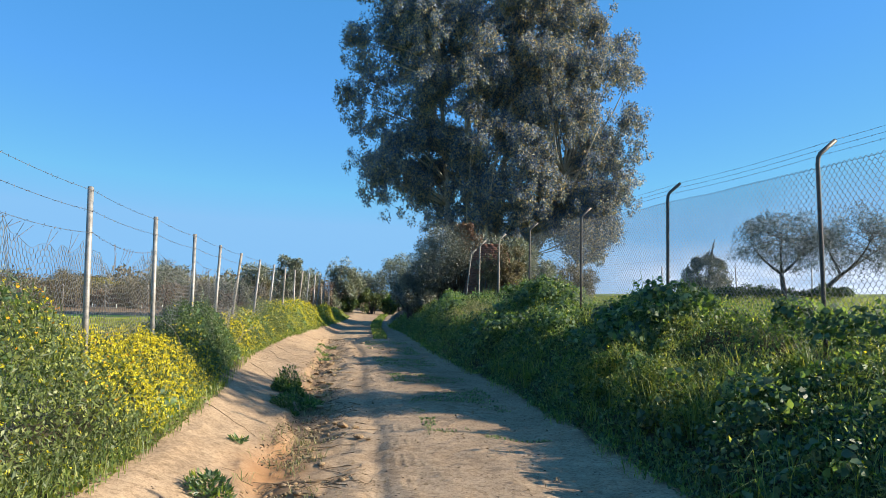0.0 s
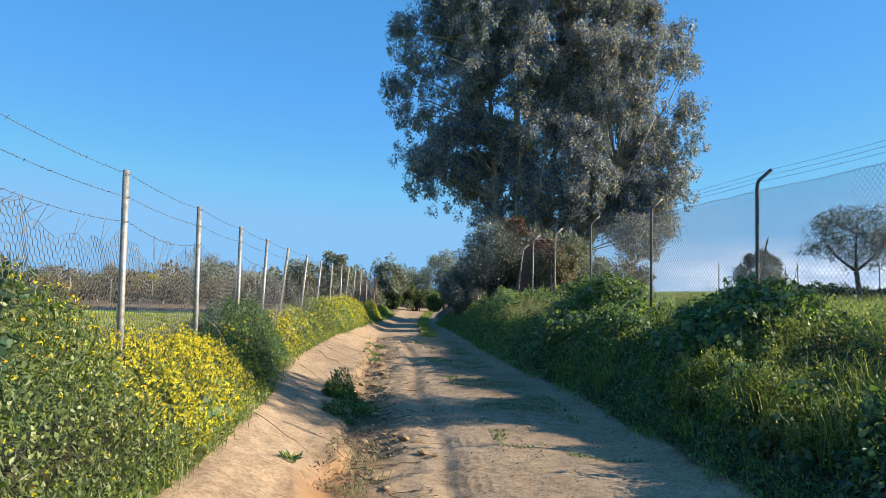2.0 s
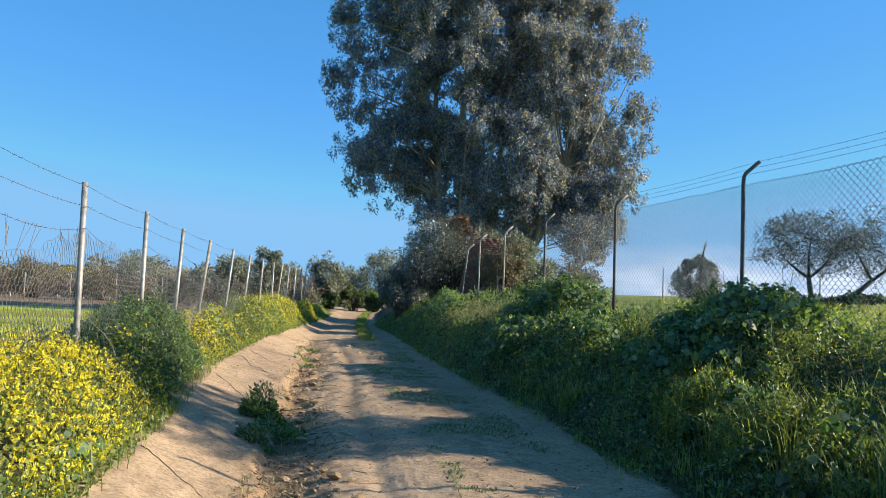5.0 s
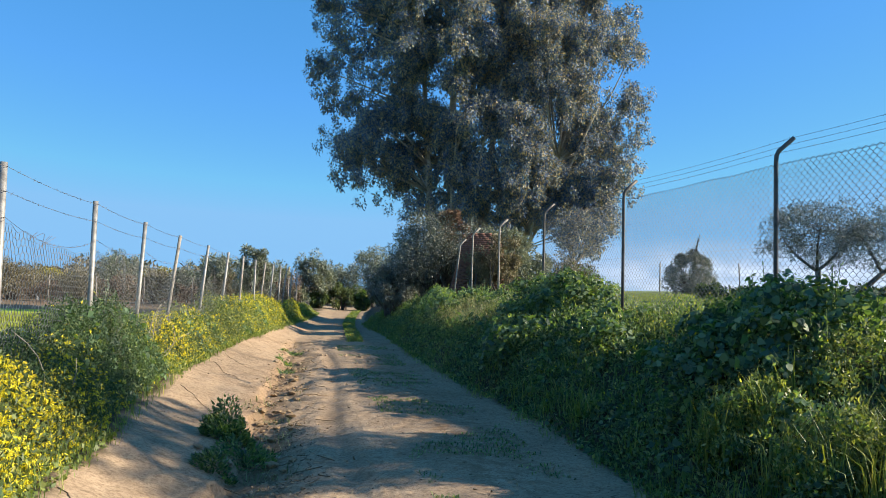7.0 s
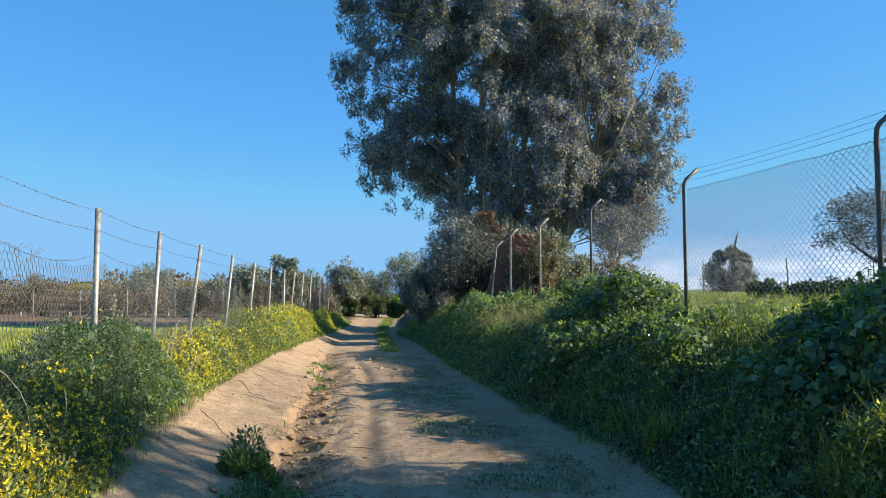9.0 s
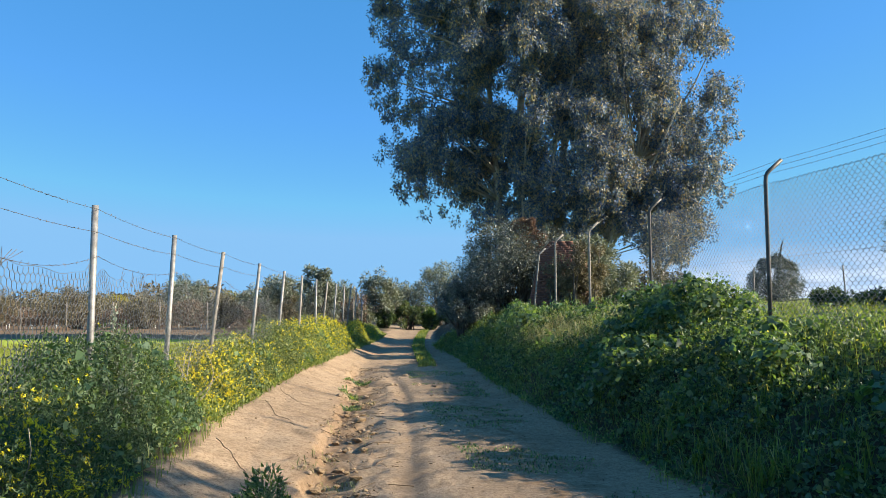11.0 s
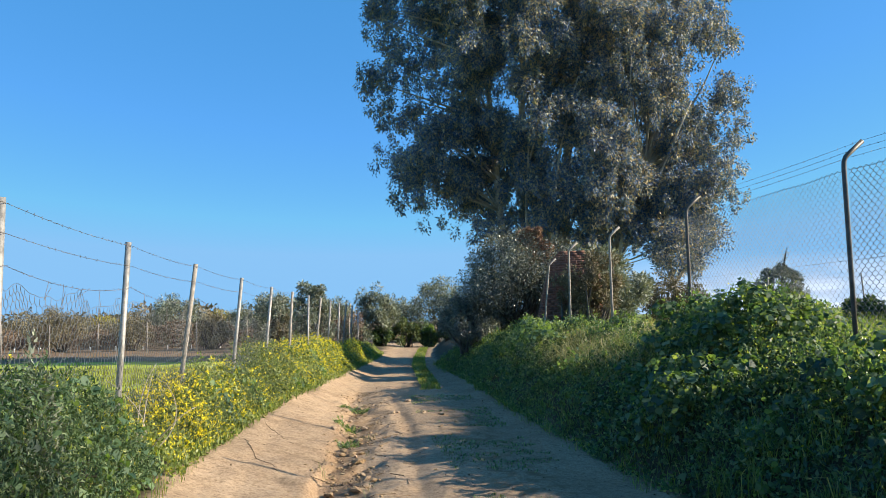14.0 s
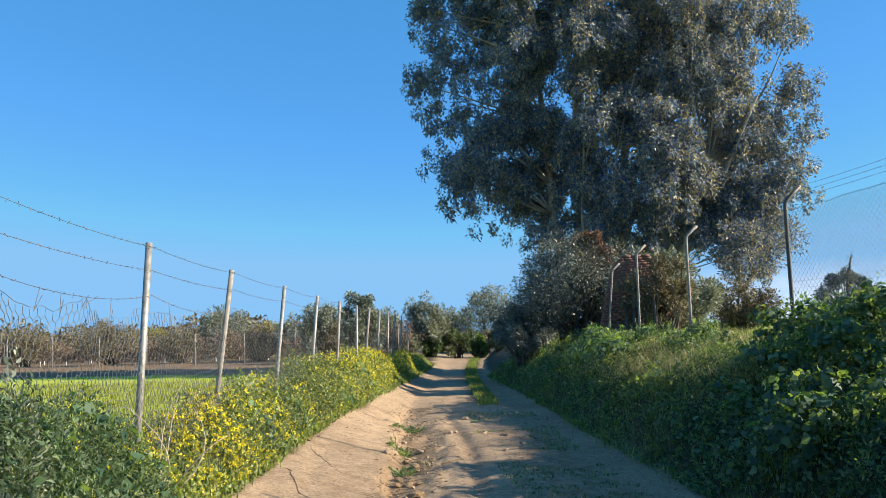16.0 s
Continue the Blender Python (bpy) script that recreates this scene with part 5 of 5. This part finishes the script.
root([(-2.75, 9.4), (-2.35, 9.0), (-1.95, 8.6)], 0.007, "thin dark root lying on the sandy slope")
root([(-3.6, 15.0), (-3.1, 14.2), (-2.8, 13.7)], 0.008, "thin dark root lying on the sandy slope")
root([(-4.0, 18.4), (-3.6, 17.5), (-3.2, 17.0)], 0.008, "thin dark root lying on the sandy slope")
root([(-4.2, 20.0), (-3.75, 19.2), (-3.45, 18.8)], 0.006, "thin dark root lying on the sandy slope")
root([(-1.6, 8.7), (-1.3, 8.75), (-0.9, 8.8)], 0.014, "short pale stick on the track")


def plant_clump(x, y, r, h, count, label, leaf=M_WEED):
    bz = float(height(x, y))
    t = thing("track_plant", (x, y, bz), label, "plant", "plants in the ditch")
    n = count
    ang, rad = RNG.uniform(0, 2 * np.pi, n), r * RNG.uniform(0, 1, n) ** 0.6
    k = RNG.uniform(0, 1, n) ** 0.7
    px, py = x + rad * np.cos(ang), y + rad * np.sin(ang)
    tall = np.clip(0.75 + 0.5 * vnoise(px, py, r * 0.5, 40), 0.3, 1.2)
    p = np.stack([px, py, height(px, py) + h * k * tall * (1 - 0.6 * rad / r)], 1)
    out = np.stack([np.cos(ang), np.sin(ang), 0.8 + 0 * ang], 1)
    part_raw("leaves", blades(p, out + rand_dirs(n) * 0.9, rand_dirs(n, 1.0), RNG.uniform(0.03, 0.085, n), RNG.uniform(0.012, 0.028, n)), leaf, t)
    s = RNG.integers(0, n, 40)
    part_raw("stalk", rods(np.tile((x, y, bz - 0.02), (40, 1)) + RNG.normal(size=(40, 3)) * (r * 0.25, r * 0.25, 0), p[s], 0.003), M_WEED, t)


plant_clump(-2.38, 12.5, 0.26, 0.5, 1700, "leafy green weed clump growing from the ditch")
plant_clump(-2.08, 11.95, 0.3, 0.2, 600, "low green weeds in the ditch")
plant_clump(-2.2, 11.2, 0.18, 0.16, 350, "low green weeds in the ditch")
plant_clump(-1.78, 6.2, 0.17, 0.2, 330, "leafy green weed clump beside the ditch")
plant_clump(-4.2, 13.9, 0.19, 1.75, 1500, "tall grey-green leafy spire on the low bank", M_FAROLIVE)


def dead_stems(x, y, count, h, label):
    bz = float(height(x, y))
    t = thing("dead_bush", (x, y, bz), label, "bush")
    for n in range(count):
        a = RNG.uniform(0, 6.28)
        tip = np.array([x + math.cos(a) * h * RNG.uniform(0.2, 0.7), y + math.sin(a) * 0.3, bz + h * RNG.uniform(0.5, 1.0)])
        path = branch_path((x, y, bz), tip, 0.3, 7)
        part_raw("stem", tube(path, np.linspace(0.007, 0.003, 7), 5), M_DRYSTICK, t, smooth=True)


dead_stems(-4.42, 16.2, 7, 1.0, "bleached leafless stems leaning by a fence post")
dead_stems(-3.75, 11.1, 6, 0.9, "bleached leafless stems leaning by a fence post")
plant_clump(-2.05, 8.1, 0.08, 0.05, 60, "small green seedling on the sand")
plant_clump(-3.25, 21.6, 0.22, 0.12, 160, "low green weeds in the ditch")
plant_clump(-2.95, 19.9, 0.16, 0.12, 110, "low green weeds in the ditch")
plant_clump(-3.5, 24.3, 0.3, 0.12, 220, "low green weeds in the ditch")

x, y = scatter(24000, 5, 28, lambda v: ditch_x(v) - 0.2, lambda v: ditch_x(v) + 1.1, 1.3)
keep = (vnoise(x, y, 0.7, 95) > 0.0) & (RNG.uniform(0, 1, len(x)) < 1.1 * bump_at(x, ditch_x(y) + 0.22, 0.35))
x, y = x[keep], y[keep]
p = np.stack([x, y, height(x, y) + 0.012], 1)
tx, ty = scatter(260, 5.2, 25, lambda v: ditch_x(v) - 0.1, lambda v: ditch_x(v) + 0.9, 1.6)
# a little heap of broken twigs by the ditch
tx, ty = np.concatenate([tx, -1.15 + 0.22 * RNG.normal(size=70)]), np.concatenate([ty, 7.0 + 0.07 * RNG.normal(size=70)])
ta = RNG.uniform(0, 6.28, len(tx))
tl = RNG.uniform(0.05, 0.28, len(tx))
ta_p = np.stack([tx, ty, height(tx, ty) + 0.008], 1)
tb_x, tb_y = tx + np.cos(ta) * tl, ty + np.sin(ta) * tl
tb_p = np.stack([tb_x, tb_y, height(tb_x, tb_y) + 0.012], 1)
px_, py_ = scatter(12000, 4.5, 40, lambda v: edge_l(v) + 0.2, lambda v: edge_r(v) + 0.05, 1.5)
pk = RNG.uniform(0, 1, len(px_)) < 0.3 + 0.6 * step01(0.5, 2.5, px_ - ditch_x(py_)) + 0.4 * vnoise(px_, py_, 0.8, 98)
px_, py_ = px_[pk], py_[pk]
pp = np.stack([px_, py_, height(px_, py_) + 0.006], 1)
stuff("road_grit", slivers(pp, rand_dirs(len(pp), 0.0, 0.2), rand_dirs(len(pp), 3.0), RNG.uniform(0.012, 0.06, len(pp)), RNG.uniform(0.008, 0.024, len(pp))), M_LITTER, "small dark chips and leaf scraps scattered on the track", "leaf litter")
stuff("twigs", rods(ta_p, tb_p, RNG.uniform(0.002, 0.005, len(tx)), 4), M_STICK, "dry broken twigs strewn along the ditch", "twigs")
crumb_v, crumb_f = tube([(0, 0, -0.5), (0.1, 0, 0.1), (0, 0.05, 0.5)], (0.6, 0.7, 0.3), 5)
cx, cy = scatter(2600, 5, 27, lambda v: ditch_x(v) - 0.3, lambda v: ditch_x(v) + 1.0, 1.4)
ck = (vnoise(cx, cy, 0.6, 97) > -0.1) & (RNG.uniform(0, 1, len(cx)) < bump_at(cx, ditch_x(cy) + 0.16, 0.3))
cx, cy = cx[ck], cy[ck]
cs = 0.008 + 0.045 * RNG.uniform(0, 1, (len(cx), 1, 1)) ** 2.5 * RNG.uniform(0.5, 1.5, (len(cx), 1, 3)) * (1, 1, 0.5)
spin = RNG.uniform(0, 6.28, len(cx))
rot = np.stack([np.stack([np.cos(spin), -np.sin(spin)], -1), np.stack([np.sin(spin), np.cos(spin)], -1)], 1)
cv = crumb_v[None] * cs
cv[:, :, :2] = np.einsum("nij,nkj->nki", rot, cv[:, :, :2])
cv += np.stack([cx, cy, height(cx, cy) + 0.004], 1)[:, None]
cf = crumb_f[None] + (np.arange(len(cx)) * len(crumb_v))[:, None, None]
gx_, gy_ = scatter(2600, 6.2, 23, lambda v: ditch_x(v) - 0.22, lambda v: ditch_x(v) + 0.5, 1.2)
gk = vnoise(gx_, gy_, 0.35, 77) > 0.3
gp = np.stack([gx_[gk], gy_[gk], height(gx_[gk], gy_[gk]) - 0.005], 1)
stuff("ditch_grass", grass_blades(gp, RNG.uniform(0.03, 0.16, len(gp)), RNG.uniform(0.004, 0.009, len(gp)), 2.2), M_DRYGRASS, "sparse dry grass and weeds along the washed-out ditch", "grass")
stuff("earth_crumbs", (cv.reshape(-1, 3), cf.reshape(-1, 4)), M_CLOD, "broken crumbs of sandy earth along the ditch", "earth")
stuff("leaf_litter", blades(p, rand_dirs(len(p), 0.0, 0.25), rand_dirs(len(p), 2.5), RNG.uniform(0.025, 0.075, len(p)), RNG.uniform(0.006, 0.02, len(p))), M_LITTER, "dry leaves and twigs strewn along the ditch", "leaf litter")
x, y = scatter(15000, 9, 27, lambda v: edge_r(v) - 1.9, lambda v: edge_r(v) - 0.5, 1.2)
keep = vnoise(x, y, 0.9, 96) + 0.4 * vnoise(x, y, 0.25, 99) > 0.15
x, y = x[keep], y[keep]
p = np.stack([x, y, height(x, y)], 1)
stuff("sparse_turf", grass_blades(p, RNG.uniform(0.012, 0.05, len(p)), RNG.uniform(0.006, 0.014, len(p)), 1.9), M_WEED, "sparse trodden grass on the track", "grass")


# ---- low cloud on the horizon ----
def cloud_bank():
    m, nt, b = shader("thin low cloud")
    nt.nodes.remove(b)
    co = nt.nodes.new("ShaderNodeTexCoord").outputs["UV"]
    mp = nt.nodes.new("ShaderNodeMapping")
    mp.inputs["Scale"].default_value = (9, 2.2, 1)
    nt.links.new(co, mp.inputs[0])
    n = noise_tex(nt, 1.6, 5, 0.55, mp.outputs[0])
    sep = nt.nodes.new("ShaderNodeSeparateXYZ")
    nt.links.new(co, sep.inputs[0])
    fade = ramp(nt, sep.outputs[1], [(0.0, (1, 1, 1)), (0.5, (0.8, 0.8, 0.8)), (1.0, (0, 0, 0))])
    ends = ramp(nt, sep.outputs[0], [(0.0, (0, 0, 0)), (0.2, (1, 1, 1)), (0.9, (1, 1, 1)), (1.0, (0, 0, 0))])
    f = mixed(nt, 1.0, mixed(nt, 1.0, fade, ends, 'MULTIPLY'), ramp(nt, n, [(0.3, (0.35, 0.35, 0.35)), (0.58, (1, 1, 1))]), 'MULTIPLY')
    em = nt.nodes.new("ShaderNodeEmission")
    em.inputs[0].default_value = (0.80, 0.86, 1.0, 1)
    em.inputs[1].default_value = 0.52
    tr = nt.nodes.new("ShaderNodeBsdfTransparent")
    mx = nt.nodes.new("ShaderNodeMixShader")
    nt.links.new(f, mx.inputs[0])
    nt.links.new(tr.outputs[0], mx.inputs[1])
    nt.links.new(em.outputs[0], mx.inputs[2])
    nt.links.new(mx.outputs[0], nt.nodes["Material Output"].inputs[0])
    k = np.linspace(0, 1, 40)
    az = np.radians(6 + 60 * k)
    v = np.concatenate([np.stack([2200 * np.sin(az), 2200 * np.cos(az), 0 * az + h], 1) for h in (-20, 160)])
    i = np.arange(39)
    me = raw_mesh("backdrop", v, np.stack([i, i + 1, i + 41, i + 40], 1), m)
    uv = me.uv_layers.new(name="UVMap")
    uvs = np.stack([np.tile(k, 2), np.repeat((0.0, 1.0), 40)], 1)
    idx = np.zeros(len(me.loops), np.int32)
    me.loops.foreach_get("vertex_index", idx)
    uv.data.foreach_set("uv", uvs[idx].astype(np.float32).ravel())
    tagged(new("backdrop", me), "thin white cloud low over the horizon", "cloud", kind="structure")


cloud_bank()
